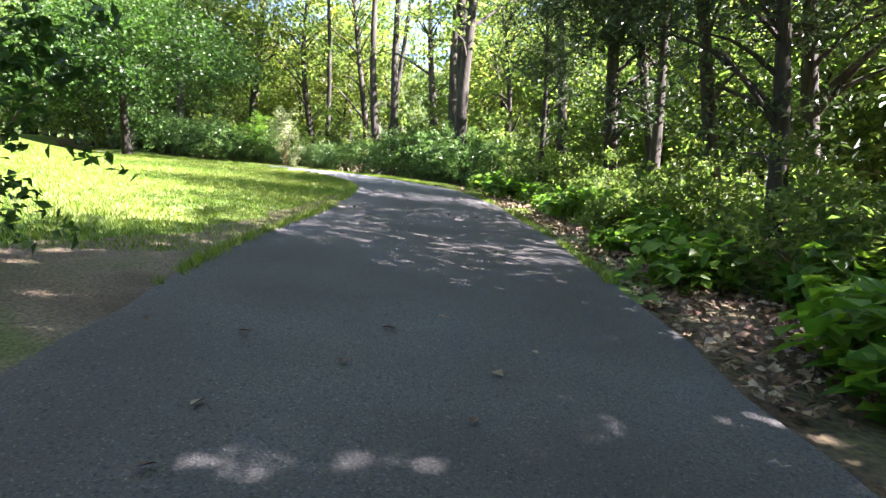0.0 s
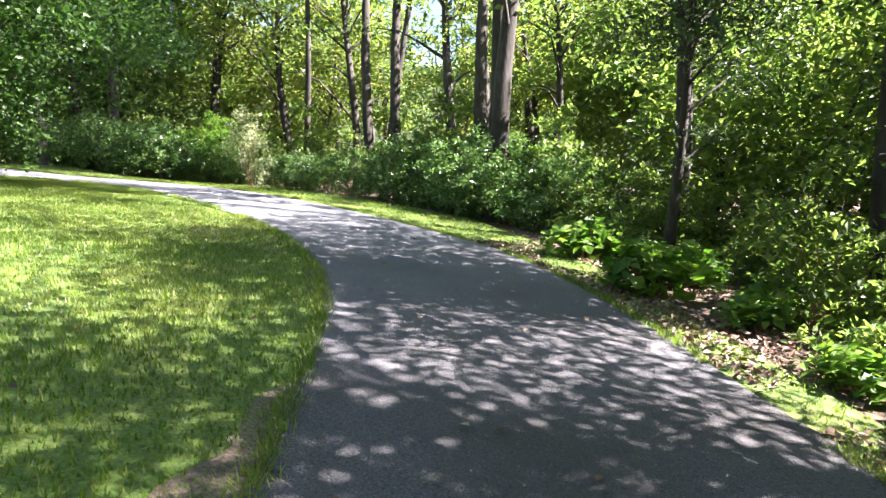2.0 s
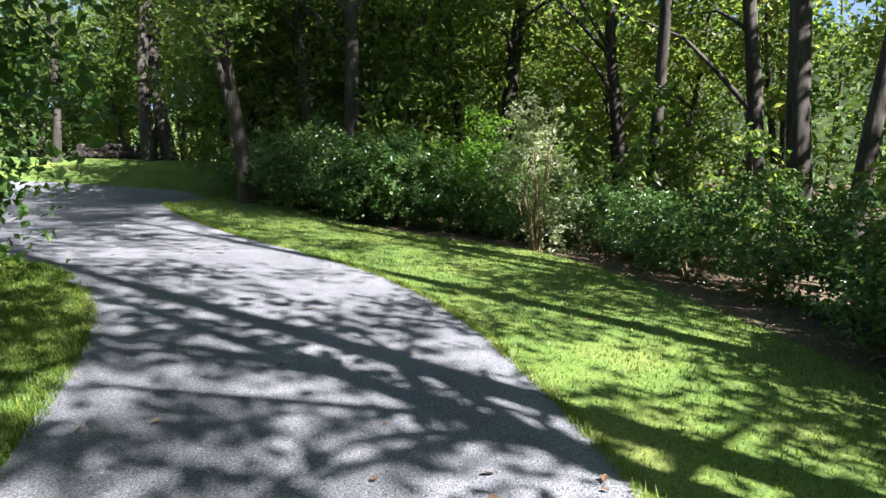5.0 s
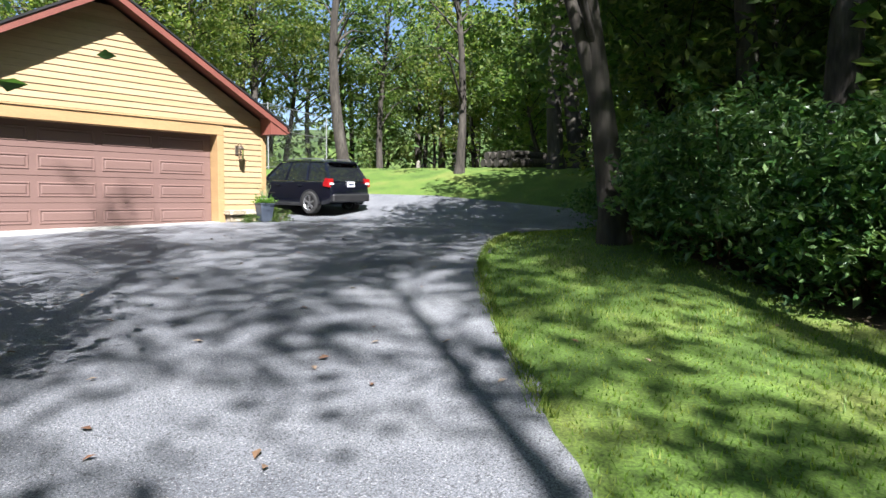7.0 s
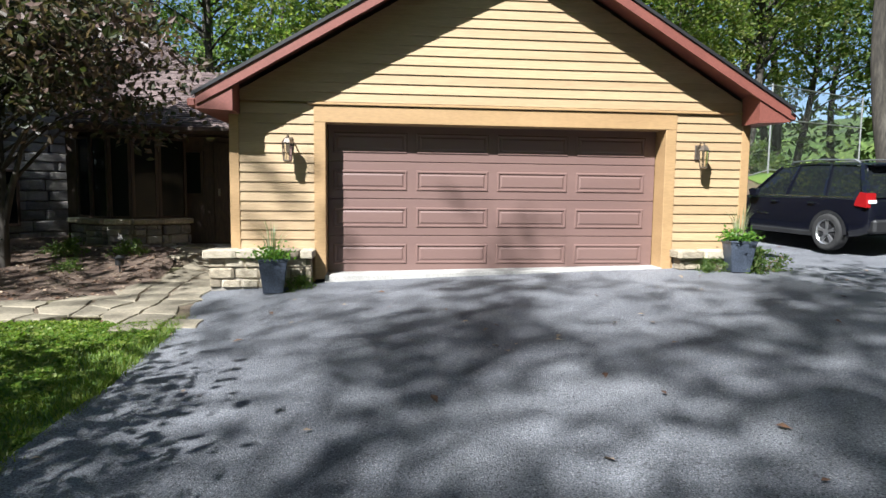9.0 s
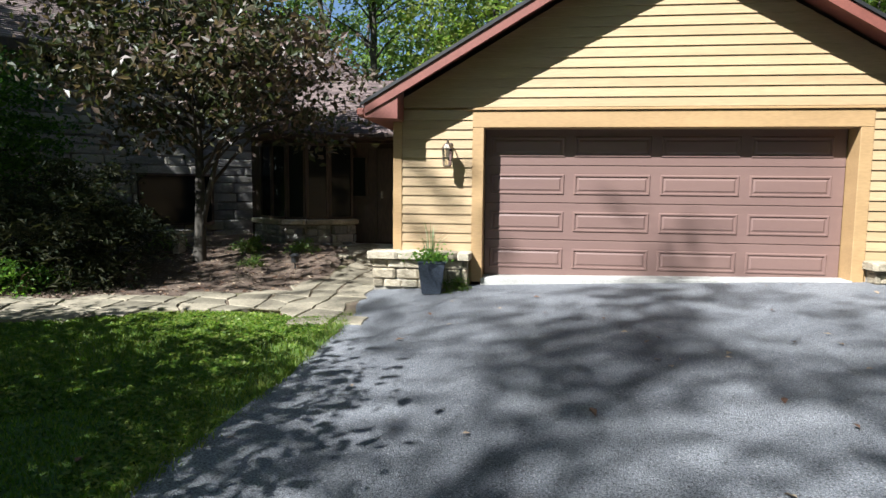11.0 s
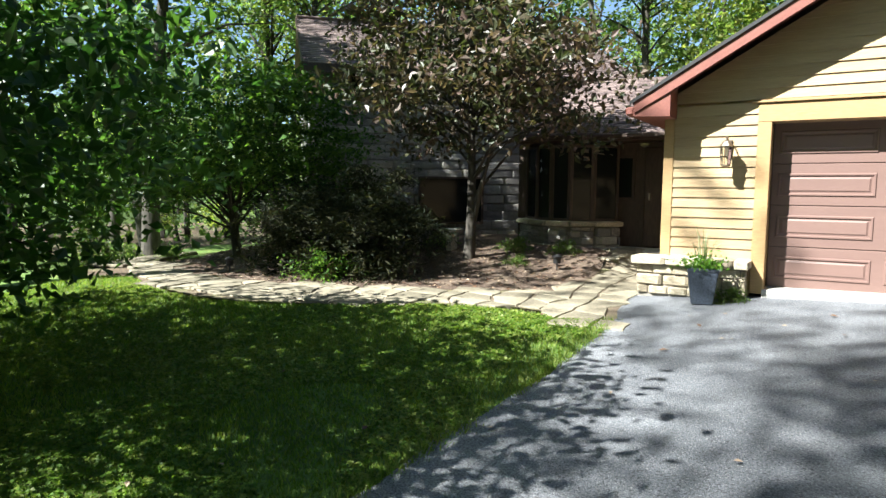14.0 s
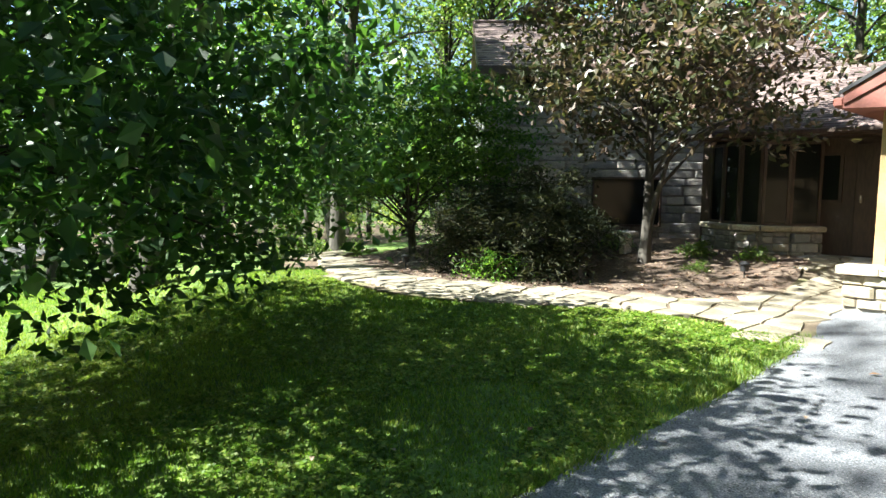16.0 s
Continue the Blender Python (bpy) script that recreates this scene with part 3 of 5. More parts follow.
STONE_MESHES = []
for _k in range(10):
    _bm = bmesh.new()
    box(_bm, -0.5, 0.5, -0.5, 0.5, -0.5, 0.5)
    bmesh.ops.bevel(_bm, geom=_bm.edges[:], offset=0.1, segments=1, affect="EDGES")
    for _v in _bm.verts:
        _v.co += 0.09 * Vector((noise.noise((*(_v.co * 3)[:2], _k * 3.1)), noise.noise((*(_v.co * 3)[:2], 5 + _k * 2.3)), noise.noise((*(_v.co * 3)[1:], _k * 1.7))))
    _me = bpy.data.meshes.new("stone")
    _bm.to_mesh(_me)
    _bm.free()
    _me.materials.append(M_STONE)
    STONE_MESHES.append(_me)
HSTONE_MESHES = []
for _me in STONE_MESHES:
    _c = _me.copy()
    _c.materials.clear()
    _c.materials.append(M_HSTONE)
    HSTONE_MESHES.append(_c)


def stones_on(parent, x0, x1, y_face, z0, z1, depth=0.22, course=(0.09, 0.16), length=(0.14, 0.42), along="x", meshes=STONE_MESHES, limit=300):
    """Coursed stones over a vertical face, each an object of its own."""
    z, count = z0, 0
    while z < z1 - 0.03 and count < limit:
        h = min(course[0] + rng.random() * (course[1] - course[0]), z1 - z)
        x = x0 - rng.random() * 0.1
        while x < x1 - 0.02 and count < limit:
            w = length[0] + rng.random() * (length[1] - length[0])
            a, b = max(x, x0), min(x + w, x1)
            if b - a > 0.05:
                ob = new("stone", meshes[int(rng.integers(len(meshes)))])
                d = depth * (0.9 + 0.25 * rng.random())
                mid = ((a + b) / 2, y_face + depth / 2 - 0.02 * rng.random(), z + h / 2)
                if along == "y":
                    mid = (mid[1], mid[0], mid[2])
                    ob.scale = (d, b - a - 0.012, h - 0.012)
                else:
                    ob.scale = (b - a - 0.012, d, h - 0.012)
                ob.location = mid
                under(ob, parent)
                count += 1
            x += w
        z += h


def stone_plinth(x0, x1, z0):
    p = empty("stone_plinth")
    tagged(p, "low pale fieldstone plinth with capstones against the garage", "stone plinth", group="garage plinths")
    part("mortar_core", boxed(x0 + 0.02, x1 - 0.02, -0.22, 0.018, z0 - 0.1, 0.28), M_MORTAR, p)
    stones_on(p, x0, x1, -0.25, z0, 0.28, 0.2)
    x = x0 - 0.06
    while x < x1:
        w = min(0.3 + 0.2 * rng.random(), x1 + 0.04 - x)
        if w > 0.06:
            ob = new("capstone", STONE_MESHES[int(rng.integers(10))])
            ob.scale, ob.location = (w - 0.01, 0.36, 0.115), (x + w / 2, -0.165, 0.338)
            under(ob, p)
        x += w
    return p


garage_walls()
clapboards()
garage_roof()
garage_door()
plinth_l = stone_plinth(-3.98, -2.62, -0.12)
plinth_r = stone_plinth(2.62, 3.75, -0.02)


def house():
    """Stone house with a shingled gable roof, and the low link to the garage."""
    h = empty("house")
    tagged(h, "grey stone house with brown shingle roofs, shaded by trees", "house")
    x0, x1, y0, y1, e, r = 0.0, 8.4, 0.0, 6.2, 4.3, 5.97
    ym = (y0 + y1) / 2
    part("wall", boxed(x0, x1, y0 + 0.12, y0 + 0.4, -0.4, e), M_MORTAR, h)
    bm = bmesh.new()
    extrude_poly(bm, [(y0 + 0.12, -0.4), (y1, -0.4), (y1, e), (ym, r - 0.12), (y0 + 0.12, e)], "x", x0 + 0.1, x0 + 0.4)
    part("gable_wall", bm, M_MORTAR, h)
    bm = bmesh.new()
    extrude_poly(bm, [(y0 + 0.42, -0.4), (y1, -0.4), (y1, e), (ym, r - 0.12), (y0 + 0.42, e)], "x", x1 - 0.3, x1)
    part("gable_wall", bm, M_MORTAR, h)
    part("wall", boxed(x0 + 0.42, x1 - 0.32, y1 - 0.3, y1 - 0.01, -0.4, e), M_MORTAR, h)
    stones_on(h, x0, x1, y0 - 0.02, 0.0, e - 0.02, 0.2, (0.15, 0.27), (0.35, 0.95), meshes=HSTONE_MESHES, limit=300)
    stones_on(h, y0 + 0.05, ym + 1, x0 - 0.06, 0.8, e - 0.02, 0.2, (0.16, 0.28), (0.3, 0.75), along="y", meshes=HSTONE_MESHES, limit=120)
    # roof in joined shingle courses
    for s in (-1, 1):
        bm = bmesh.new()
        ye = y0 - 0.3 if s < 0 else y1 + 0.3
        ze = r - (r - e) / (ym - y0) * abs(ym - ye)
        extrude_poly(bm, [(ym, r), (ye, ze), (ye, ze - 0.12), (ym, r - 0.12)], "x", x0 - 0.2, x1 + 0.2)
        part("roof_deck", bm, M_SHINGLE, h)
        part("fascia", boxed(x0 - 0.19, x1 + 0.19, *sorted((ye - 0.02 * (s < 0), ye + 0.02 * (s > 0))), ze - 0.2, ze - 0.01), M_DARKWOOD, h)
    courses(h, x0 - 0.2, x1 + 0.2, ym, r, y0 - 0.32, r - (r - e) / (ym - y0) * (ym - y0 + 0.32))
    part("bargeboard", bargeboard(x0 - 0.225, x0 - 0.2, ym, r, y0 - 0.3, r - (r - e) / (ym - y0) * (ym - y0 + 0.3)), M_DARKWOOD, h)
    part("ridge_cap", boxed(x0 - 0.2, x1 + 0.2, ym - 0.12, ym + 0.12, r - 0.01, r + 0.05, 0.02), M_SHINGLE, h)
    # dark framed pane put where the eave's shadow falls
    part("eave_window", frame_mesh(0.9, 2.2, -0.09, 3.35, 4.05), M_DARKWOOD, h, "small dark framed pane standing in for shade under the eave")
    pane = part("pane", boxed(0.95, 2.15, -0.06, -0.052, 3.4, 4.0), M_DARKPANE, h, "dark window glass")
    part("wide_window", frame_mesh(2.6, 4.3, -0.09, 0.35, 1.55), M_DARKWOOD, h, "dark low window behind the dogwood")
    part("pane", boxed(2.65, 4.25, -0.06, -0.052, 0.4, 1.5), M_DARKPANE, h, "dark window glass")
    turned = Matrix.Translation((-12.4, 2.5, 0)) @ Matrix.Rotation(radians(46), 4, "Z")
    for ob in h.children:
        ob.matrix_basis = turned @ ob.matrix_basis
    # link to the garage
    lx0, lx1, ly = -7.48, -3.72, 4.1
    part("link_wall", boxed(lx0, lx1, ly, ly + 0.2, -0.3, 2.4), M_DARKWOOD, h, "dark brown shaded wall boards")
    bm = bmesh.new()
    extrude_poly(bm, [(ly - 0.75, 2.36), (7.6, 4.05), (7.6, 3.9), (ly - 0.75, 2.22)], "x", lx0, lx1 + 0.3)
    part("link_roof", bm, M_SHINGLE, h)
    courses(h, lx0, lx1 + 0.3, 7.6, 4.05, ly - 0.78, 2.36 - 0.013)
    part("link_fascia", boxed(lx0, lx1, ly - 0.77, ly - 0.752, 2.2, 2.34), M_DARKWOOD, h)
    part("link_gutter", boxed(lx0, lx1 - 0.35, ly - 0.88, ly - 0.772, 2.24, 2.34, 0.02), M_DARKWOOD, h)
    part("link_soffit", boxed(lx0, lx1, ly - 0.75, ly, 2.2, 2.225), M_DARKWOOD, h)
    # entrance door and side light
    d = part("entrance_door", boxed(-4.95, -4.05, ly - 0.04, ly - 0.002, 0.12, 2.1, 0.01), M_DARKWOOD, h, "dark wooden entrance door")
    part("door_handle", boxed(-4.86, -4.82, ly - 0.09, ly - 0.041, 1.05, 1.2, 0.008), M_BRONZE, d)
    w = empty("window")
    under(w, h)
    part("window_frame", frame_mesh(-5.75, -5.15, ly - 0.05, 1.05, 1.95), M_DARKWOOD, w)
    pane = part("pane", boxed(-5.70, -5.20, ly - 0.012, ly - 0.004, 1.1, 1.9), M_DARKPANE, w)
    part("doorstep", boxed(-5.6, -3.8, ly - 0.9, ly - 0.01, -0.2, 0.10, 0.02), M_CONC, h)
    # bow window over a stone base
    n = 5
    arc = [(-7.45 + 2.0 * k / n, 3.95 - 0.62 * math.sin(math.pi * k / n)) for k in range(n + 1)]
    for (ax, ay), (bx, by) in zip(arc, arc[1:]):
        ang = math.atan2(by - ay, bx - ax)
        ln = math.hypot(bx - ax, by - ay)
        m = Matrix.Translation((ax, ay, 0)) @ Matrix.Rotation(ang, 4, "Z")
        bw = empty("bow_window")
        under(bw, h)
        bw.matrix_world = m
        part("window_frame", frame_mesh(0.0, ln, -0.03, 0.62, 2.15), M_DARKWOOD, bw)
        part("pane", boxed(0.05, ln - 0.05, 0.0, 0.008, 0.67, 2.1), M_DARKPANE, bw)
        base = part("base_core", boxed(-0.02, ln + 0.02, -0.06, 0.1, -0.3, 0.52), M_MORTAR, bw)
        stones_on(bw, 0.0, ln, -0.16, 0.0, 0.5, 0.18, (0.12, 0.2), (0.18, 0.4), meshes=HSTONE_MESHES)
        part("sill_stone", boxed(-0.03, ln + 0.03, -0.24, 0.1, 0.52, 0.62, 0.02), M_STONE, bw, "pale stone sill")
    part("link_side_wall", boxed(lx0 - 0.2, lx0 - 0.002, ly - 0.1, 8.2, -0.3, 2.5), M_DARKWOOD, h)
    part("room_floor", boxed(lx0, lx1, ly + 0.2, 7.5, -0.3, 0.05), M_DARKWOOD, h)
    return h


def frame_mesh(x0, x1, y, z0, z1, w=0.05, d=0.07):
    bm = bmesh.new()
    box(bm, x0, x0 + w, y, y + d, z0, z1)
    box(bm, x1 - w, x1, y, y + d, z0, z1)
    box(bm, x0 + w, x1 - w, y, y + d, z0, z0 + w)
    box(bm, x0 + w, x1 - w, y, y + d, z1 - w, z1)
    return bm


def bargeboard(xa, xb, ym, r, ye, ze):
    bm = bmesh.new()
    extrude_poly(bm, [(ym, r + 0.02), (ye, ze + 0.02), (ye, ze - 0.2), (ym, r - 0.2)], "x", xa, xb)
    return bm


def courses(parent, x0, x1, yr, zr, ye, ze):
    ln = math.hypot(ye - yr, ze - zr)
    n = int(ln / 0.14)
    vs, fs = [], []
    for k in range(n):
        t0, t1 = k / n, min(1.0, (k + 1.12) / n)
        x = x0 - rng.random() * 0.25
        while x < x1:
            w = 0.26 + 0.12 * rng.random()
            a, b = max(x, x0), min(x + w - 0.006, x1)
            if b > a:
                h = 0.014 + 0.01 * rng.random()
                y0, z0, y1, z1 = yr + (ye - yr) * t0, zr + (ze - zr) * t0, yr + (ye - yr) * t1, zr + (ze - zr) * t1
                i = len(vs)
                vs += [(a, y0, z0 + 0.005), (b, y0, z0 + 0.005), (b, y1, z1 + h + 0.005), (a, y1, z1 + h + 0.005), (a, y1, z1 - 0.002), (b, y1, z1 - 0.002)]
                fs += [(i, i + 1, i + 2, i + 3), (i + 3, i + 2, i + 5, i + 4)]
            x += w
    sh = under(new("shingles", mesh_np("shingles", vs, fs, M_SHINGLE_I)), parent, "overlapping brown asphalt shingles")
    sh["kind"] = "stuff"


the_house = house()


# ---- plants ----
def leaf_quads(c, size, up=0.6, aspect=0.55, spread=0.35):
    """A kite-shaped folded leaf at every centre."""
    n = len(c)
    nrm = rng.normal(size=(n, 3)) + np.array([0, 0, up * 2.2])
    nrm /= np.linalg.norm(nrm, axis=1, keepdims=True)
    t = np.cross(nrm, rng.normal(size=(n, 3)))
    t /= np.linalg.norm(t, axis=1, keepdims=True) + 1e-9
    b = np.cross(nrm, t)
    s = size * (1 - spread + 2 * spread * rng.random((n, 1)))
    v = np.stack([c - t * s * 0.5, c + b * s * aspect * 0.5 - t * s * 0.06 + nrm * s * 0.08, c + t * s * 0.5 - nrm * s * 0.1, c - b * s * aspect * 0.5 - t * s * 0.06 + nrm * s * 0.08], 1)
    return v.reshape(-1, 3), np.arange(4 * n).reshape(-1, 4)


def clump_centres(n, radii, centre, hollow=0.45, ragged=0.55, seed=0.0):
    """Points in an uneven ellipsoid with gaps."""
    out = []
    while len(out) < n:
        p = rng.uniform(-1, 1, 3)
        d = np.linalg.norm(p)
        lim = 1 - ragged * (0.5 + noise.noise((p[0] * 1.6 + seed, p[1] * 1.6, p[2] * 1.6)))
        if hollow * lim < d < lim + 0.12 and noise.noise((p[0] * 2.6, p[1] * 2.6 + seed, p[2] * 2.6)) > -0.28:
            out.append(p * radii + centre)
    return np.array(out)


def make_tree(name, H, R, base, r0, clumps, per, leaf, m_leaf, m_bark, seed, lean=(0.0, 0.0), skirt=None, clump_r=0.75, flat=0.55, limbs=9, forks=None, bare=None, split=False, up=0.6, aspect=0.55, hollow=0.4, squash=0.0, sway=0.25):
    t = empty(name)
    bm = bmesh.new()
    rs = random.Random(seed)
    top = H * 0.9
    n = 9
    def axis(z):
        f = z / H
        return Vector((lean[0] * f * H + sway * math.sin(3 * f * (1 + sway) + seed), lean[1] * f * H + sway * math.sin(2.3 * f * (1 + sway) + 2 * seed), z)) - Vector((sway * math.sin(seed), sway * math.sin(2 * seed), 0)) * (1 - f)
    zs = [-0.25, 0.05, 0.5] + [0.5 + (top - 0.5) * k / n for k in range(1, n + 1)]
    tube(bm, [axis(max(z, 0)) + Vector((0, 0, min(z, 0))) for z in zs], [r0 * 1.5, r0 * 1.3, r0 * 1.02] + [r0 * (1 - 0.93 * (k / n)) for k in range(1, n + 1)], 10)
    cc = clump_centres(clumps, np.array([R, R, (H - base) / 2]), np.array(axis((H + base) / 2)), hollow, seed=seed * 1.37)
    if skirt:
        cc = np.concatenate([cc, clump_centres(skirt[0], np.array([skirt[1], skirt[1], skirt[2]]), np.array([0, 0, skirt[3]]), 0.35, 0.25, seed)])
    if bare:
        cc = cc[~bare(cc)]
    if squash:
        cc[:, 2] = np.round(cc[:, 2] / squash) * squash + rng.normal(0, squash * 0.12, len(cc))
    ends = cc[:: max(1, len(cc) // (limbs * 3))]
    for k, e in enumerate(ends):
        e = Vector(e)
        z = min(top * 0.97, max(base * 0.75, e.z - (0.35 + 0.5 * rs.random()) * math.hypot(e.x - axis(e.z).x, e.y - axis(e.z).y)))
        a = axis(z)
        rr = max(0.012, r0 * (1 - 0.93 * z / top) * 0.45)
        mid = a.lerp(e, 0.5) + Vector((rs.uniform(-0.2, 0.2), rs.uniform(-0.2, 0.2), 0.12 * (e - a).length))
        lb = bmesh.new() if split else bm
        tube(lb, [a, a.lerp(mid, 0.55) + Vector((0, 0, 0.05)), mid, e], [rr, rr * 0.75, rr * 0.5, 0.008], 5, cap=False)
        if split:
            part("limb", lb, m_bark, t, smooth=True)
    for (z, dx, dy, dz, rr) in forks or ():
        a = axis(z)
        lb = bmesh.new() if split else bm
        tube(lb, [a, a + Vector((dx, dy, dz)) * 0.35 + Vector((0, 0, 0.1)), a + Vector((dx, dy, dz))], [rr, rr * 0.85, rr * 0.35], 8, cap=False)
        if split:
            part("limb", lb, m_bark, t, smooth=True)
    part("trunk", bm, m_bark, t, smooth=True)
    pts = np.repeat(cc, per, 0) + rng.normal(size=(len(cc) * per, 3)) * np.array([clump_r, clump_r, clump_r * flat]) * 0.6
    v, f = leaf_quads(pts, leaf, up, aspect)
    under(new("crown", mesh_np("crown", v, f, m_leaf)), t)
    return t


def put(proto, x, y, turn=0.0, size=1.0, label="", dz=0.0, used=set()):
    """Sets a plant down; the first use takes the built one, later ones copies."""
    m = pose(x, y, gz(x, y) - 0.03 + dz, 0, 0, turn)
    if proto.name in used:
        ob = copy_thing(proto, m)
    else:
        used.add(proto.name)
        ob = proto
        ob.matrix_world = m
    ob.scale = (size, size, size)
    if label:
        ob["label"] = label
    return ob


def wood_tree(seed, H, R, base, r0, m_leaf=M_LEAF, count=95, **kw):
    t = make_tree("tree", H, R, base, r0, count, 54, 0.255, m_leaf, M_BARK, seed, clump_r=0.72, sway=0.6, **kw)
    return tagged(t, "tall broadleaf tree with dark bark and green leaves", "tree", group="woodland trees")


WOOD = [wood_tree(1.0, 19, 4.8, 5.0, 0.30, count=62), wood_tree(2.1, 17, 4.2, 3.6, 0.22, count=70, lean=(0.04, 0.02)), wood_tree(3.3, 21, 5.2, 6.0, 0.36, count=66), wood_tree(4.2, 12, 3.6, 1.6, 0.13, M_LEAFY, lean=(-0.05, 0.03)),
        wood_tree(5.7, 17, 4.5, 2.6, 0.25, M_LEAFY), wood_tree(6.4, 9, 3.2, 0.9, 0.09, M_LEAF), wood_tree(7.3, 27, 5.4, 16.0, 0.24, M_LEAF, count=62, lean=(0.015, 0.01)), wood_tree(8.6, 25, 5.2, 14.0, 0.17, M_LEAF, count=58, lean=(-0.07, 0.03))]
BIG = "thick-trunked broadleaf tree with furrowed dark bark"
# several stand out of view, added only to shade the drive and house
for k, (x, y, turn, s, p) in enumerate([(-5.2, -20.9, 40, 0.9, 6), (-2.8, -21.3, 110, 0.9, 7), (-17.4, -21.3, 200, 0.74, 6), (-37, -15.5, 190, 0.9, 4), (-40, -16, 100, 1.0, 0), (-22.5, -27.2, 140, 0.9, 6), (-18.6, -25.6, 10, 0.9, 5), (-13.0, -30.0, 10, 1.0, 0), (-1.2, -21.5, 80, 0.95, 6), (2.4, -22.2, 300, 1.0, 1), (4.6, -23.9, 150, 0.9, 3),
                                        (8.2, -16.6, 20, 1.0, 0), (5.2, -11.9, 60, 0.75, 2), (5.6, -10.6, 250, 0.7, 0), (8.2, -12.3, 10, 0.9, 1), (9.6, -13.8, 90, 1.0, 1), (13.8, 2.1, 45, 0.8, 1), (16.2, -0.8, 130, 1.05, 0),
                                        (16.9, -1.4, 320, 0.95, 2), (22.0, 18.5, 0, 1.15, 2), (-25.0, 6.8, 70, 1.1, 2), (-19.8, 3.2, 160, 0.95, 0), (-20.5, -24.5, 35, 0.8, 1), (1.8, -32, 200, 1.0, 2), (-16.0, -4.9, 25, 0.95, 4), (-19.5, -1.4, 80, 1.0, 0), (-12.2, 11.5, 80, 1.0, 0), (-12.8, -20.2, 5, 0.9, 0), (-7.4, -22.0, 130, 0.75, 0), (-11.9, -20.5, 250, 0.99, 6), (12.2, -8.9, 160, 1.0, 4), (-16.8, 8.0, 20, 0.95, 1), (-20.5, 9.5, 120, 1.0, 4), (-23.5, 4.2, 220, 0.9, 1), (-14.0, 12.5, 60, 1.0, 4), (-9.8, -21.6, 20, 0.95, 6), (-7.4, -23.4, 100, 0.95, 6), (-13.2, -5.2, 60, 0.95, 4), (-10.0, -24.0, 15, 0.75, 1), (-33.5, -3.2, 20, 0.85, 6), (-29.5, -3.2, 200, 0.85, 6), (-39.5, -4.5, 240, 0.8, 6), (-35, -14.8, 300, 0.8, 6), (7.6, -8.8, 10, 1.0, 5), (9.6, -7.4, 110, 0.95, 3), (6.8, -10.3, 190, 0.8, 5), (-47, -6, 300, 1.0, 0), (-41, 2, 300, 1.0, 4), (2.0, -19.5, 15, 0.9, 7), (7.0, -20.5, 75, 1.0, 4), (6.6, -14.0, 35, 0.95, 5), (10.5, -9.4, 135, 1.1, 5), (12.8, -11.5, 235, 1.0, 3), (15.5, -6.5, 335, 1.2, 5), (18.5, -3.5, 35, 1.0, 4), (19.0, 1.5, 95, 1.1, 5), (12.5, -15.5, 95, 1.0, 4), (10.2, -17.5, 195, 1.0, 3), (-42, -13, 10, 1.0, 4), (-45, -10, 190, 1.0, 4), 
                                        (-24.5, -27.5, 95, 0.8, 1), (-38, -19, 10, 1.0, 4), (-35, -20.5, 70, 1.0, 1), (-41, -18.5, 150, 1.0, 4), (-44, -15.5, 200, 1.0, 1)]):
    put(WOOD[p], x, y, turn, s, BIG if WOOD[p] in (WOOD[2], WOOD[0]) else "")

HEMLOCK = [tagged(make_tree("hemlock", 12, 2.9, 1.3, 0.17, 145, 62, 0.18, M_NEEDLE, M_BARK, 11.0, aspect=0.3, flat=0.25, limbs=14, split=True, hollow=0.1), "dark hemlock with bare lower twigs", "tree", group="hemlocks"),
           tagged(make_tree("hemlock", 11, 2.3, 1.8, 0.14, 135, 62, 0.17, M_NEEDLE, M_BARK, 12.5, aspect=0.3, flat=0.25, limbs=14, split=True, hollow=0.1, lean=(0.05, 0)), "dark hemlock with bare lower twigs", "tree", group="hemlocks")]
# those beyond x -33 are unseen, added to shade the start of the road
for x, y, turn, s, p in [(-29.0, -15.6, 0, 0.78, 0), (-26.6, -17.6, 60, 1.0, 1), (-27.6, -18.7, 130, 1.0, 0), (-24.2, -18.4, 260, 0.95, 1), (-22.4, -19.0, 200, 1.05, 0), (-23.1, -19.9, 20, 1.0, 1), (-32.2, -18.2, 90, 1.0, 0), (-33.6, -15.4, 40, 1.0, 1), (-36.4, -13.6, 80, 1.0, 0), (-38.6, -12.4, 180, 1.0, 1), (-19.0, -19.3, 150, 0.7, 1)]:
    put(HEMLOCK[p], x, y, turn, s)

# random woods all round, kept off the drive, lawns and buildings
def woods(zone, count, gap, seed, kinds=tuple(range(8))):
    rs, spots = random.Random(seed), []
    x0, x1, y0, y1 = zone
    tries = 0
    while len(spots) < count and tries < 4000:
        tries += 1
        x, y = rs.uniform(x0, x1), rs.uniform(y0, y1)
        if all(math.hypot(x - a, y - b) > gap for a, b in TAKEN) and not (inside(np.array([x]), np.array([y]), LAWN_B)[0] or inside(np.array([x]), np.array([y]), LAWN_R)[0]):
            spots.append((x, y))
            TAKEN.append((x, y))
            p = WOOD[rs.choice(kinds)]
            put(p, x, y, rs.uniform(0, 360), rs.uniform(0.8, 1.15))


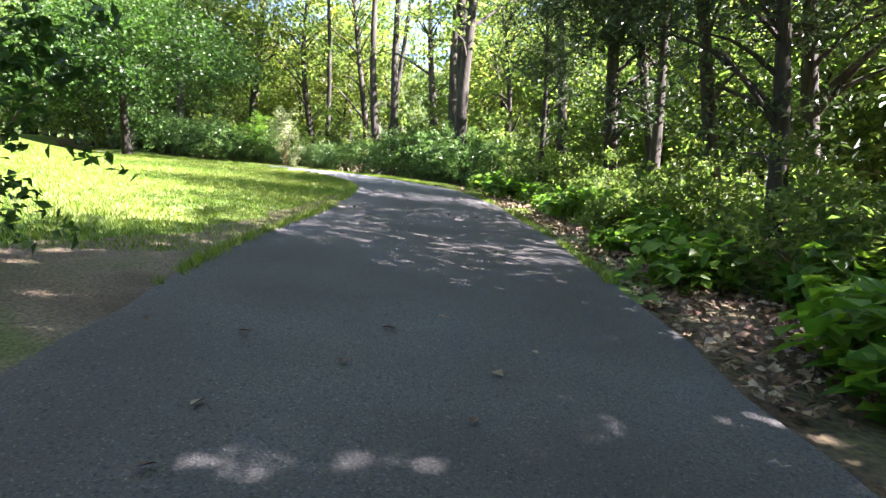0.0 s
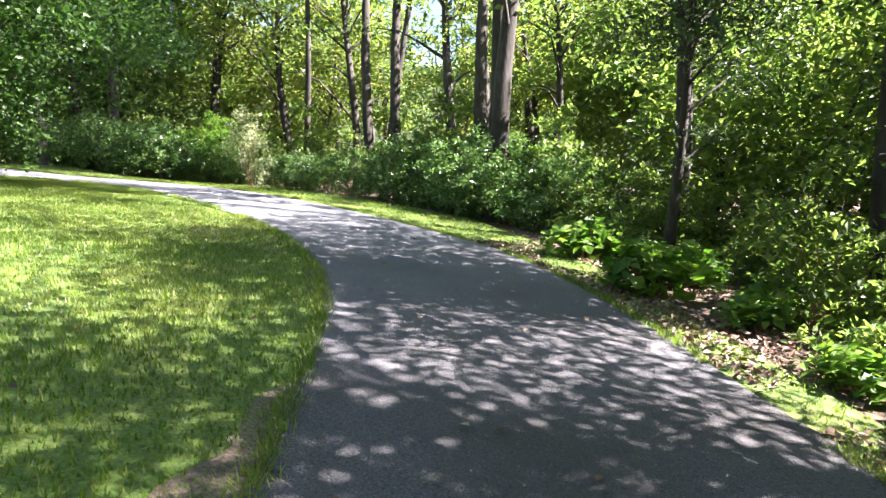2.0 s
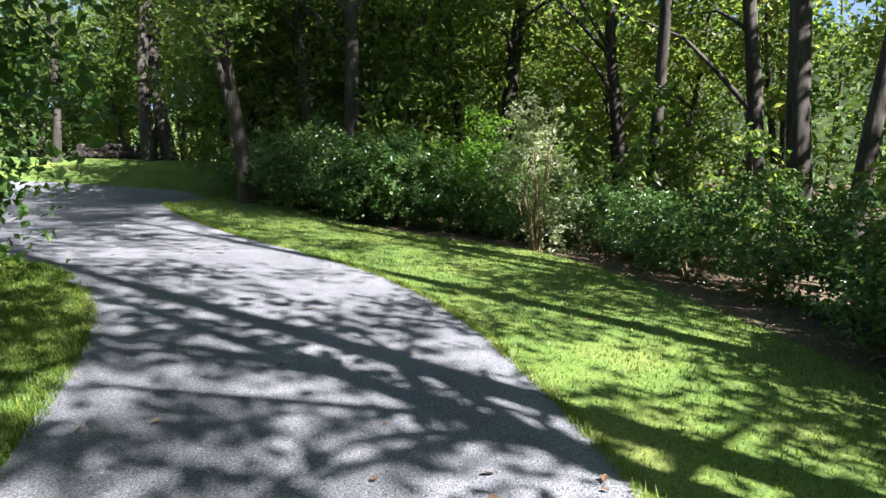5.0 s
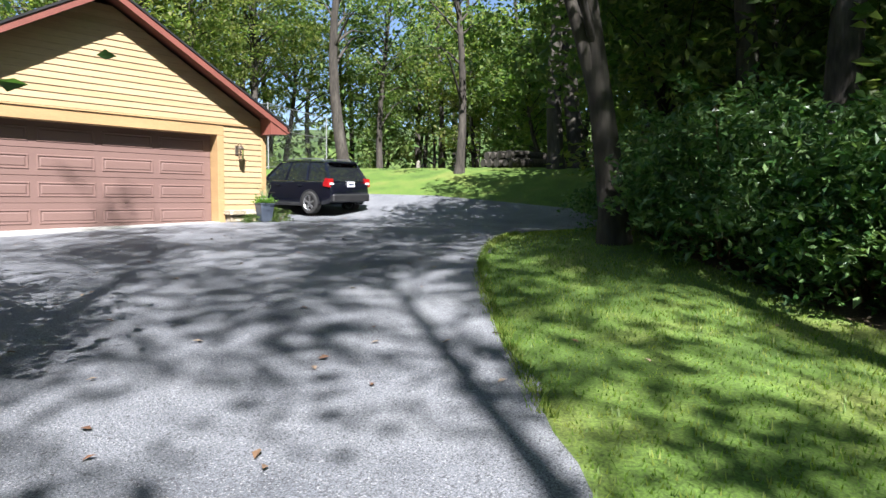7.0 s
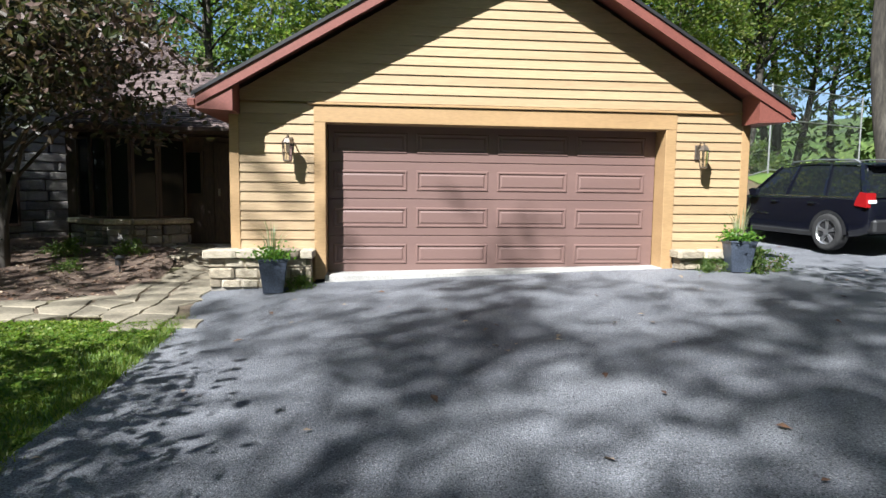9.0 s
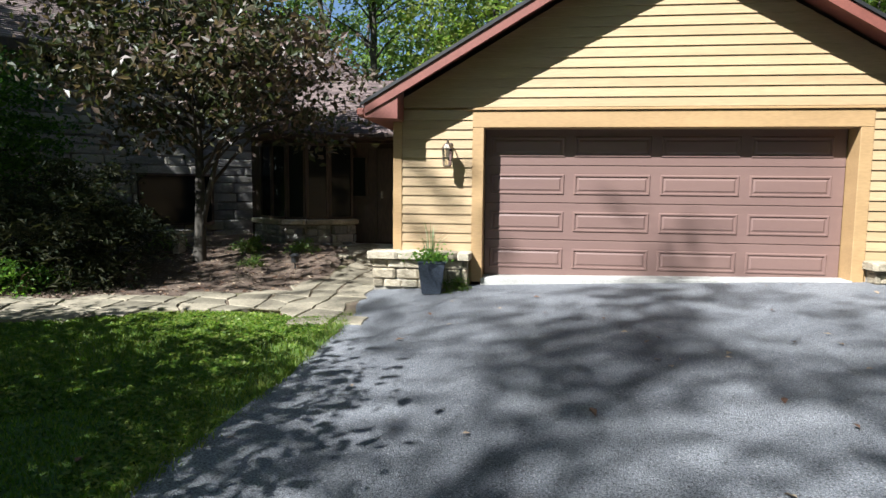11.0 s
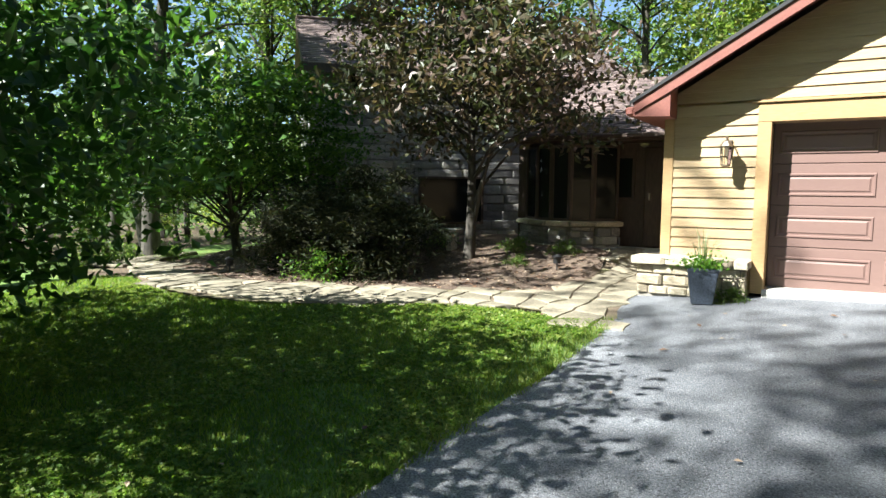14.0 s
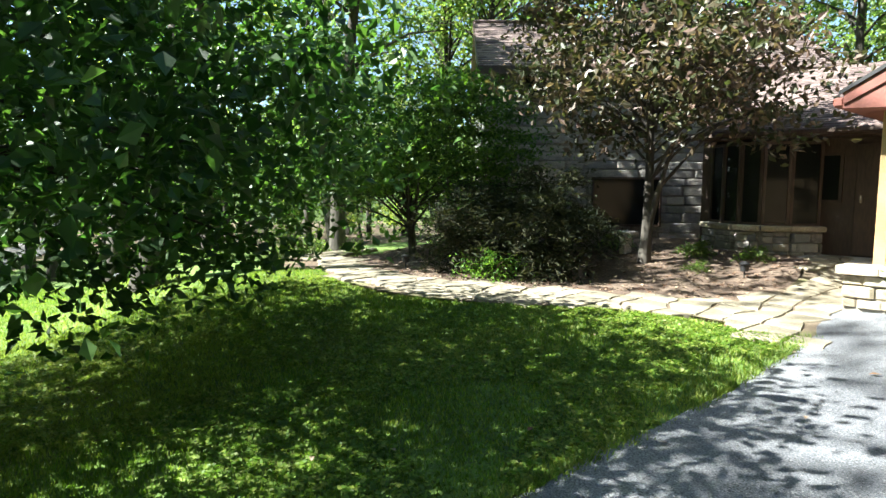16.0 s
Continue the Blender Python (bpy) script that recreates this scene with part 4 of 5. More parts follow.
TAKEN = [(o.matrix_basis.translation.x, o.matrix_basis.translation.y) for o in scene.objects if o.parent is None and o.type == "EMPTY" and "tree" in o.get("category", "")]
woods((-30, -12.5, -37, -24.5), 17, 2.2, 7, (3, 4, 5, 5))
woods((-12, 9, -37, -28), 12, 2.2, 11, (3, 5))
woods((7.5, 24, -24, -12), 10, 2.2, 8, (3, 5))
woods((12, 30, -6, 14), 12, 2.4, 9, (3, 5, 4))
woods((6, 34, 13, 30), 14, 2.4, 10, (1, 4, 4, 3))
woods((-45, 12, -46, -30.5), 14, 4.0, 1)
woods((11, 34, -30, -6.5), 17, 3.2, 2)
woods((17, 42, -5, 36), 24, 3.4, 3)
woods((-26, 20, 14, 34), 21, 3.8, 4)
woods((-52, -26, 10, 34), 8, 4.4, 5)
woods((-54, -42.5, -26, -10), 5, 4.5, 6)


# ---- far woods ----
def far_woods():
    n = 66000
    a = rng.random(n) * 2 * math.pi
    r = rng.uniform(40, 66, n)
    x, y = -6 + r * np.cos(a), -4 + r * np.sin(a)
    lump = np.array([noise.noise((p * 0.09, q * 0.09, 0.0)) for p, q in zip(x, y)])
    z = land(x, y) + rng.random(n) ** 1.1 * (15 + 10 * lump)
    v, f = leaf_quads(np.c_[x, y, z], 0.62, 0.4)
    o = new("far_woods", mesh_np("far_woods", v, f, M_FARLEAF))
    tagged(o, "distant green woods of leafy trees", "woods", kind="stuff")
    bm = bmesh.new()
    for k in range(150):
        t, q = rng.random() * 2 * math.pi, rng.uniform(42, 75)
        px, py = -6 + q * math.cos(t), -4 + q * math.sin(t)
        z0 = gz(px, py)
        tube(bm, [(px, py, z0 - 0.3), (px + rng.normal(0, 0.3), py + rng.normal(0, 0.3), z0 + 9), (px + rng.normal(0, 0.6), py + rng.normal(0, 0.6), z0 + 18)], [0.26, 0.2, 0.06], 6)
    o = part("far_trunks", bm, M_BARK)
    tagged(o, "distant bare dark tree trunks", "tree trunks", kind="stuff")
    # wooded rise closing the distance
    m = 180
    vs = []
    for k in range(m):
        t = 2 * math.pi * k / m
        low = 0.45 + 0.55 * float(step(0.35, 0.8, abs(t / math.pi - 0.58)))
        for q, h in ((72, -4.0), (82, 17.0), (100, 24.0)):
            w = (1 + 0.25 * noise.noise((3 * math.cos(t), 3 * math.sin(t), q * 0.1))) * (low if h > 0 else 1)
            vs.append((-6 + q * math.cos(t), -4 + q * math.sin(t), h * w))
    fs = [(3 * k + j, 3 * ((k + 1) % m) + j, 3 * ((k + 1) % m) + j + 1, 3 * k + j + 1) for k in range(m) for j in (0, 1)]
    o = new("backdrop", mesh_np("backdrop", vs, fs, M_RIDGE))
    tagged(o, "dim wooded rise far behind the trees", "hill", kind="structure")


far_woods()


# ---- shrubs, hedge and undergrowth ----
def make_shrub(name, R, H, n, leaf, m_leaf, seed, aspect=0.5, stems=8, hollow=0.5, flat=0.8, clump=26, up=0.5, m_stem=M_TWIG, arch=0.55, fluff=0.055):
    t = empty(name)
    cc = clump_centres(max(12, n // clump), np.array([R, R, H * 0.52]), np.array([0, 0, H * 0.5]), hollow, seed=seed)
    cc[:, 2] = np.maximum(cc[:, 2], 0.06)
    bm = bmesh.new()
    for e in cc[:: max(1, len(cc) // stems)]:
        e = Vector(e)
        tube(bm, [(e.x * 0.12, e.y * 0.12, -0.08), e * 0.5 + Vector((0, 0, 0.1)), e], [0.018, 0.012, 0.004], 4, cap=False)
    part("woody_base", bm, m_stem, t)
    # every clump is an arching spray that droops at its tip
    way = cc - np.array([0, 0, H * 0.2]) + rng.normal(0, 0.25, cc.shape)
    way /= np.linalg.norm(way, axis=1, keepdims=True)
    u = rng.random((len(cc) * clump, 1))
    reach = arch * (0.7 + 0.6 * rng.random((len(cc), 1)))
    pts = np.repeat(cc, clump, 0) + np.repeat(way * reach, clump, 0) * (u - 0.4)
    pts[:, 2] -= (np.repeat(reach, clump, 0) * 0.55 * u * u)[:, 0]
    pts += rng.normal(size=pts.shape) * np.array([1, 1, flat]) * (fluff + 0.05 * (1 - u))
    pts[:, 2] = np.maximum(pts[:, 2], 0.03)
    v, f = leaf_quads(pts, leaf, up, aspect)
    under(new("leaves", mesh_np("leaves", v, f, m_leaf)), t)
    return t


HEDGE = [tagged(make_shrub("hedge_shrub", 1.35, 2.1, 4400, 0.105, M_HEDGE, 21.0), "dense rounded green hedge shrub", "shrub", group="hedge along the verge"),
         tagged(make_shrub("hedge_shrub", 1.2, 1.7, 3800, 0.1, M_HEDGE, 22.0), "dense rounded green hedge shrub", "shrub", group="hedge along the verge"),
         tagged(make_shrub("hedge_shrub", 1.5, 2.5, 4600, 0.115, M_HEDGE, 23.0), "tall loose green hedge shrub", "shrub", group="hedge along the verge")]
HEDGE_LINE = smooth_line([(4.6, -9.3), (4.1, -10.6), (3.0, -12.6), (1.9, -14.9), (0.4, -17.4), (-3.0, -18.9), (-7.5, -20.0), (-11.5, -20.2), (-15.0, -19.9)], each=4)
for k, (x, y) in enumerate(HEDGE_LINE[::1]):
    put(HEDGE[(k * 5 + k // 4) % 3], x + 0.35 * math.sin(7 * k), y - 0.3 + 0.4 * math.cos(5 * k), 77 * k, 0.68 + 0.42 * math.sin(3.3 * k + 0.4) ** 2)
UNDER = [tagged(make_shrub("undergrowth", 1.1, 1.5, 2000, 0.125, M_LEAF, 31.0, hollow=0.2), "leafy green woodland undergrowth", "bush", group="woodland undergrowth"),
         tagged(make_shrub("undergrowth", 0.9, 2.3, 1700, 0.13, M_LEAF, 32.0, hollow=0.1), "loose green sapling bush", "bush", group="woodland undergrowth"),
         tagged(make_shrub("undergrowth", 0.7, 0.8, 1100, 0.115, M_LEAF, 33.0, hollow=0.2), "low green leafy undergrowth", "bush", group="woodland undergrowth")]
SEEDLING = tagged(make_shrub("seedling", 0.45, 0.55, 260, 0.17, M_MAPLE, 34.0, aspect=0.7, hollow=0.1, clump=9, up=1.2, arch=0.3), "low broad-leaved seedlings among dead leaves", "seedling", group="seedlings at the wood's edge")
_rs = random.Random(5)
for k in range(34):
    x = -35.5 + 17 * k / 33
    edge = -0.47 * (x + 31.5) - 11.3 if x < -25 else -14.4 - 0.42 * (x + 25) if x < -20 else -16.5 - 0.35 * (x + 20)
    put(SEEDLING, x + _rs.uniform(-0.3, 0.3), edge - _rs.uniform(0.75, 2.2), _rs.uniform(0, 360), _rs.uniform(0.6, 1.25))
for k in range(76):
    x = -37 + 23 * k / 75
    edge = -0.47 * (x + 31.5) - 11.3 if x < -25 else -14.4 - 0.42 * (x + 25) if x < -20 else -16.5 - 0.35 * (x + 20)
    d = _rs.uniform(1.5, 4.4)
    put(UNDER[2 if d < 2.3 else k % 3], x + _rs.uniform(-0.5, 0.5), edge - d, _rs.uniform(0, 360), _rs.uniform(0.45, 0.8) if d < 2.3 else _rs.uniform(0.5, 0.9))
for k in range(20):
    x, y = _rs.uniform(-36, 14), _rs.uniform(-34, -21.5)
    put(UNDER[k % 3], x, y, _rs.uniform(0, 360), _rs.uniform(0.9, 1.7))
for k in range(18):
    x, y = _rs.uniform(8.5, 30), _rs.uniform(-24, -9.5)
    put(UNDER[k % 3], x, y, _rs.uniform(0, 360), _rs.uniform(0.9, 1.6))
for k in range(16):
    x, y = _rs.uniform(-30, 30), _rs.uniform(15, 34)
    put(UNDER[k % 3], x, y, _rs.uniform(0, 360), _rs.uniform(1.0, 2.0))

for k, (x, y) in enumerate(HEDGE_LINE[2::3]):
    put(UNDER[1], x + 1.1, y - 1.3, 50 * k, 1.15 + 0.25 * (k % 3), "slender sapling with bright leaves behind the hedge")
pale = tagged(make_shrub("pale_shrub", 0.95, 3.3, 3200, 0.10, M_PALELEAF, 41.0, stems=14, hollow=0.15), "tall shrub with pale silvery leaves and bare brown stems", "shrub")
put(pale, -0.5, -16.6, 0, 1.0)
golden = tagged(make_shrub("viburnum", 1.2, 2.9, 3000, 0.13, M_MAPLE, 42.0, hollow=0.2), "tall bright green leafy shrub behind the hedge", "shrub")
put(golden, 1.7, -15.7, 0, 1.0)
birch = tagged(make_tree("apron_tree", 10, 3.3, 3.4, 0.21, 90, 62, 0.2, M_LEAF, M_BARK, 8.8, lean=(0.02, 0.0), split=True, forks=[(1.7, -0.9, 0.6, 3.0, 0.12)], sway=0.5), "dark-barked forked tree at the driveway edge", "tree")
put(birch, 3.4, -9.5, 0, 1.0)
magnolia = tagged(make_tree("magnolia", 6.0, 2.7, 3.0, 0.15, 34, 52, 0.13, M_LEAFD, M_BARK, 9.9, clump_r=0.6, flat=0.5, split=True, limbs=16, up=0.4, aspect=0.66, hollow=0.3, skirt=(720, 4.3, 2.3, 3.0), squash=0.4, bare=lambda c: ((c[:, 0] > 0.6) & (c[:, 1] < -1.2)) | ((c[:, 0] < 0.3) & (c[:, 2] < 2.0 - 0.25 * c[:, 1]))), "dark glossy-leaved lawn tree with branches hanging low", "tree")
put(magnolia, -9.0, -8.9, 0, 1.0)
evergreen = tagged(make_shrub("dark_evergreen", 1.5, 4.2, 4200, 0.13, M_LEAFD, 44.0, hollow=0.3), "dark evergreen shrub beside the lawn", "shrub")
put(evergreen, -29.9, -7.35, 0, 0.62)

# house garden
dogwood = tagged(make_tree("dogwood", 6.1, 2.7, 1.5, 0.095, 240, 54, 0.14, M_DOGWOOD, M_BARK, 14.2, clump_r=0.55, flat=0.35, limbs=14, up=0.2, lean=(0.09, 0.065), split=True, forks=[(0.5, 0.5, -0.15, 1.6, 0.06)], hollow=0.2, squash=0.42), "dogwood turning bronze and pink in autumn", "tree")
put(dogwood, -7.5, 1.4, 0, 1.0)
M_JMAPLE = leaf_material("dark_maple_leaf", [(0.022, 0.06, 0.01), (0.045, 0.10, 0.014), (0.10, 0.18, 0.026)], rough=0.5, translucent=0.4)
jmaple = tagged(make_tree("japanese_maple", 4.0, 2.9, 0.8, 0.07, 340, 90, 0.105, M_JMAPLE, M_BARK, 15.0, clump_r=0.6, flat=0.25, limbs=12, hollow=0.3, squash=0.38, split=True, forks=[(0.3, -0.5, 0.2, 1.5, 0.04), (0.3, 0.5, -0.2, 1.4, 0.04)]), "green Japanese maple with layered feathery foliage", "tree")
put(jmaple, -12.3, 0.1, 0, 1.0)
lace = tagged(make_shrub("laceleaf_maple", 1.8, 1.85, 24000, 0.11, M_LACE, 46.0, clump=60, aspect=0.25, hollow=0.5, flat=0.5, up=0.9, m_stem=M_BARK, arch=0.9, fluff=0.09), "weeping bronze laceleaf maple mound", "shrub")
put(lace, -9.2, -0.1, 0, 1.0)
small = tagged(make_shrub("spirea", 0.5, 0.55, 1500, 0.06, M_MAPLE, 47.0), "small bright green mounded shrub in mulch", "shrub")
put(small, -8.75, -1.25, 0, 1.0)
for x, y, s in [(-14.6, -1.6, 0.75), (-15.6, -0.4, 0.6), (-13.9, -0.3, 0.45), (-17.4, -2.6, 0.8), (-6.9, 2.2, 0.45), (-5.9, 2.3, 0.4), (-8.7, 2.4, 0.5), (-6.4, 1.2, 0.3)]:
    put(UNDER[2], x, y, 50 * x, s, "low green garden shrub in the planting bed")


# ---- grass blades ----
def blades(name, outline, n, h, box_, label):
    x0, x1, y0, y1 = box_
    x, y = rng.uniform(x0, x1, n), rng.uniform(y0, y1, n)
    jit = rng.normal(0, 0.07, (2, n))
    k = inside(x, y, outline) & ~inside(x + jit[0], y + jit[1], ROAD)
    x, y = x[k], y[k]
    patch = np.array([noise.noise((a * 0.8, b * 0.8, 2.0)) for a, b in zip(x, y)])
    hh = h * (0.55 + 0.9 * rng.random(len(x))) * (1 + 0.6 * patch)
    a = rng.random(len(x)) * 2 * math.pi
    w = 0.0045 + 0.004 * rng.random(len(x))
    z = land(x, y)
    base = np.c_[x, y, z]
    side = np.c_[np.cos(a), np.sin(a), 0 * a] * w[:, None]
    tip = base + np.c_[-np.sin(a) * hh * 0.45 + rng.normal(0, 0.008, len(x)), np.cos(a) * hh * 0.45, hh]
    v = np.stack([base - side, base + side, tip], 1).reshape(-1, 3)
    o = new(name, mesh_np(name, v, np.arange(3 * len(x)).reshape(-1, 3), M_BLADE))
    tagged(o, label, "grass", kind="stuff")


blades("lawn_grass", LAWN_L, 260000, 0.034, (-12, -3.2, -12.5, -1.8), "short green lawn grass blades")
blades("lawn_grass", LAWN_L, 190000, 0.036, (-29, -12, -13.6, -4.5), "short green lawn grass blades")
blades("verge_grass", LAWN_R, 190000, 0.036, (-26, 6, -19.2, -6), "short green verge grass blades")


def clover(n, zone):
    x, y = rng.uniform(zone[0], zone[1], n), rng.uniform(zone[2], zone[3], n)
    k = inside(x, y, LAWN_L) & ~inside(x, y, ROAD) & (np.array([noise.noise((a * 0.7, b * 0.7, 6.0)) for a, b in zip(x, y)]) > -0.15)
    x, y = x[k], y[k]
    v, f = leaf_quads(np.c_[x, y, land(x, y) + 0.018 + 0.02 * rng.random(len(x))], 0.034, 1.6, 0.9)
    o = new("clover", mesh_np("clover", v, f, M_BLADE))
    tagged(o, "clover leaves growing through the lawn", "clover", kind="stuff")


def edge_tufts(n):
    """Taller ragged grass hanging over the drive's edge."""
    p = np.array([tuple(q)[:2] for q in ROAD], float)
    q = np.roll(p, -1, 0)
    ln = np.linalg.norm(q - p, axis=1)
    i = rng.choice(len(p), n, p=ln / ln.sum())
    c = p[i] + (q - p)[i] * rng.random((n, 1)) + rng.normal(0, 0.035, (n, 2))
    k = (c[:, 0] > -30) & (c[:, 0] < 5) & (c[:, 1] < -2.2) & (c[:, 1] > -20)
    k &= (inside(c[:, 0], c[:, 1] + 0.3, LAWN_L) | inside(c[:, 0] - 0.2, c[:, 1] + 0.2, LAWN_L) | inside(c[:, 0], c[:, 1] - 0.3, LAWN_R) | inside(c[:, 0] + 0.2, c[:, 1] - 0.2, LAWN_R))
    k &= np.array([noise.noise((a * 1.1, b * 1.1, 4.0)) for a, b in c]) > -0.3
    x, y = c[k, 0], c[k, 1]
    m = len(x)
    h = 0.05 + 0.05 * rng.random(m)
    a = rng.random(m) * 2 * math.pi
    base = np.c_[x, y, land(x, y)]
    side = np.c_[np.cos(a), np.sin(a), 0 * a] * 0.006
    tip = base + np.c_[-np.sin(a) * h * 0.8, np.cos(a) * h * 0.8, h]
    v = np.stack([base - side, base + side, tip], 1).reshape(-1, 3)
    o = new("edge_grass", mesh_np("edge_grass", v, np.arange(3 * m).reshape(-1, 3), M_BLADE))
    tagged(o, "ragged grass hanging over the edge of the drive", "grass", kind="stuff")


edge_tufts(70000)
clover(90000, (-11, -3.3, -9.5, -2.0))


# ---- car ----
def wheel(parent, x, y, side):
    w = empty("wheel")
    under(w, parent)
    w.location = (x, y, 0.345)
    bm = bmesh.new()
    prof = [(0.225, -0.10), (0.30, -0.112), (0.335, -0.10), (0.345, -0.07), (0.345, 0.07), (0.335, 0.10), (0.30, 0.112), (0.225, 0.10)]
    n = 28
    rings = [[bm.verts.new((o, r * math.cos(2 * math.pi * k / n), r * math.sin(2 * math.pi * k / n))) for r, o in prof] for k in range(n)]
    for k in range(n):
        a, b = rings[k], rings[(k + 1) % n]
        for j in range(len(prof) - 1):
            bm.faces.new((a[j], a[j + 1], b[j + 1], b[j]))
    part("tyre", bm, M_RUBBER, w, "black tyre", smooth=True)
    bm = bmesh.new()
    ring = [(0.235, 0.105), (0.218, 0.085), (0.212, -0.1)]
    rr = [[bm.verts.new((side * o, r * math.cos(2 * math.pi * k / n), r * math.sin(2 * math.pi * k / n))) for r, o in ring] for k in range(n)]
    for k in range(n):
        for j in range(2):
            bm.faces.new((rr[k][j], rr[k][j + 1], rr[(k + 1) % n][j + 1], rr[(k + 1) % n][j]))
    for s in range(5):
        a = 2 * math.pi * s / 5 + 0.3
        for da in (-0.12, 0.12):
            c0, c1 = a + da * 0.4, a + da
            p = [(0.06, c0 - 0.25), (0.06, c0 + 0.25), (0.222, c1 + 0.055), (0.222, c1 - 0.055)]
            f = [bm.verts.new((side * 0.085, r * math.cos(t), r * math.sin(t))) for r, t in p]
            g = [bm.verts.new((side * 0.05, r * math.cos(t), r * math.sin(t))) for r, t in p]
            bm.faces.new(f)
            for i in range(4):
                bm.faces.new((f[i], g[i], g[(i + 1) % 4], f[(i + 1) % 4]))
    hub = [bm.verts.new((side * 0.092, 0.065 * math.cos(2 * math.pi * k / 12), 0.065 * math.sin(2 * math.pi * k / 12))) for k in range(12)]
    bm.faces.new(hub)
    bmesh.ops.recalc_face_normals(bm, faces=bm.faces[:])
    part("rim", bm, M_ALLOY, w, "five-spoke alloy rim")
    # black disc fills the rim in place of the shade behind the spokes
    bm = bmesh.new()
    bmesh.ops.create_circle(bm, cap_ends=True, radius=0.215, segments=24, matrix=Matrix.Rotation(math.pi / 2, 4, "Y"))
    part("brake_shadow", bm, M_BLACKPL, w, "flat black disc standing in for shade behind the spokes")


def suv():
    c = empty("car")
    tagged(c, "dark navy compact SUV parked beside the garage", "car")
    st = [(0.0, 0.76, 0.50, 0.78), (0.05, 0.84, 0.40, 0.93), (0.22, 0.89, 0.33, 1.0), (0.5, 0.905, 0.28, 1.02), (1.3, 0.91, 0.25, 1.02), (2.3, 0.91, 0.25, 1.0), (3.15, 0.905, 0.26, 0.99), (3.6, 0.89, 0.28, 0.95), (4.05, 0.86, 0.32, 0.88), (4.3, 0.78, 0.38, 0.78), (4.4, 0.66, 0.45, 0.68)]
    bm = bmesh.new()
    rings = []
    for y, w, zb, zt in st:
        half = [(w * 0.9, zb), (w * 0.985, zb + 0.1), (w, zb + (zt - zb) * 0.45), (w * 0.985, zb + (zt - zb) * 0.72), (w * 0.965, zt - 0.05), (w * 0.9, zt), (w * 0.45, zt + 0.03)]
        pts = half + [(-x, z) for x, z in half[::-1]]
        rings.append([bm.verts.new((x, y, z)) for x, z in pts])
    for a, b in zip(rings, rings[1:]):
        for i in range(len(a)):
            bm.faces.new((a[i], a[(i + 1) % len(a)], b[(i + 1) % len(a)], b[i]))
    bm.faces.new(rings[0])
    bm.faces.new(rings[-1][::-1])
    bmesh.ops.recalc_face_normals(bm, faces=bm.faces[:])
    body = part("body", bm, M_PAINT, c, "glossy dark navy body", smooth=True)
    md = body.modifiers.new("soft", "BEVEL")
    md.width, md.segments, md.limit_method = 0.02, 2, "ANGLE"
    # cabin of tinted glass with painted pillars and roof
    lo = [(-0.80, 0.10, 1.0), (0.80, 0.10, 1.0), (0.84, 1.5, 1.0), (0.83, 3.1, 0.98), (0.62, 3.45, 0.98), (-0.62, 3.45, 0.98), (-0.83, 3.1, 0.98), (-0.84, 1.5, 1.0)]
    hi = [(-0.60, 0.42, 1.56), (0.60, 0.42, 1.56), (0.65, 1.5, 1.60), (0.60, 2.45, 1.57), (0.45, 2.6, 1.57), (-0.45, 2.6, 1.57), (-0.60, 2.45, 1.57), (-0.65, 1.5, 1.60)]
    bm = bmesh.new()
    a, b = [bm.verts.new(p) for p in lo], [bm.verts.new(p) for p in hi]
    for i in range(8):
        bm.faces.new((a[i], a[(i + 1) % 8], b[(i + 1) % 8], b[i]))
    bmesh.ops.recalc_face_normals(bm, faces=bm.faces[:])
    part("glazing", bm, M_CARGLASS, c, "dark tinted car windows")
    bm = bmesh.new()
    top = [(-0.63, 0.30, 1.575), (0.63, 0.30, 1.575), (0.675, 1.5, 1.61), (0.62, 2.45, 1.585), (0.45, 2.63, 1.58), (-0.45, 2.63, 1.58), (-0.62, 2.45, 1.585), (-0.675, 1.5, 1.61)]
    t0 = [bm.verts.new(p) for p in top]
    t1 = [bm.verts.new((x * 0.86, y * 0.93 + 0.1, z + 0.045)) for x, y, z in top]
    for i in range(8):
        bm.faces.new((t0[i], t0[(i + 1) % 8], t1[(i + 1) % 8], t1[i]))
    bm.faces.new(t1)
    bm.faces.new(t0[::-1])
    bmesh.ops.recalc_face_normals(bm, faces=bm.faces[:])
    part("roof", bm, M_PAINT, c, smooth=False)
    for s in (-1, 1):
        for (p, q, wd) in [((0.83, 3.12, 0.98), (0.605, 2.46, 1.58), 0.05), ((0.845, 2.02, 1.0), (0.645, 1.92, 1.6), 0.05), ((0.835, 1.05, 1.0), (0.64, 1.12, 1.59), 0.06), ((0.80, 0.14, 1.0), (0.605, 0.44, 1.57), 0.11)]:
            bm = bmesh.new()
            P, Q = Vector((s * p[0], p[1], p[2])), Vector((s * q[0], q[1], q[2]))
            tube(bm, [P, P.lerp(Q, 0.5) + Vector((s * 0.012, 0, 0)), Q], [wd * 0.7, wd * 0.62, wd * 0.55], 6)
            part("pillar", bm, M_PAINT, c)
        bm = bmesh.new()
        tube(bm, [(s * 0.57, 0.55, 1.62), (s * 0.585, 0.65, 1.675), (s * 0.60, 1.5, 1.70), (s * 0.57, 2.2, 1.67), (s * 0.55, 2.3, 1.61)], [0.016] * 5, 6)
        part("roof_rail", bm, M_ALLOY, c, "silver roof rail")
        part("belt_trim", boxed(*sorted((s * 0.862, s * 0.885)), 0.35, 3.1, 0.985, 1.012, 0.004), M_CHROME, c, "thin bright window trim")
        part("door_handle", boxed(*sorted((s * 0.895, s * 0.935)), 1.2, 1.38, 0.86, 0.89, 0.008), M_PAINT, c)
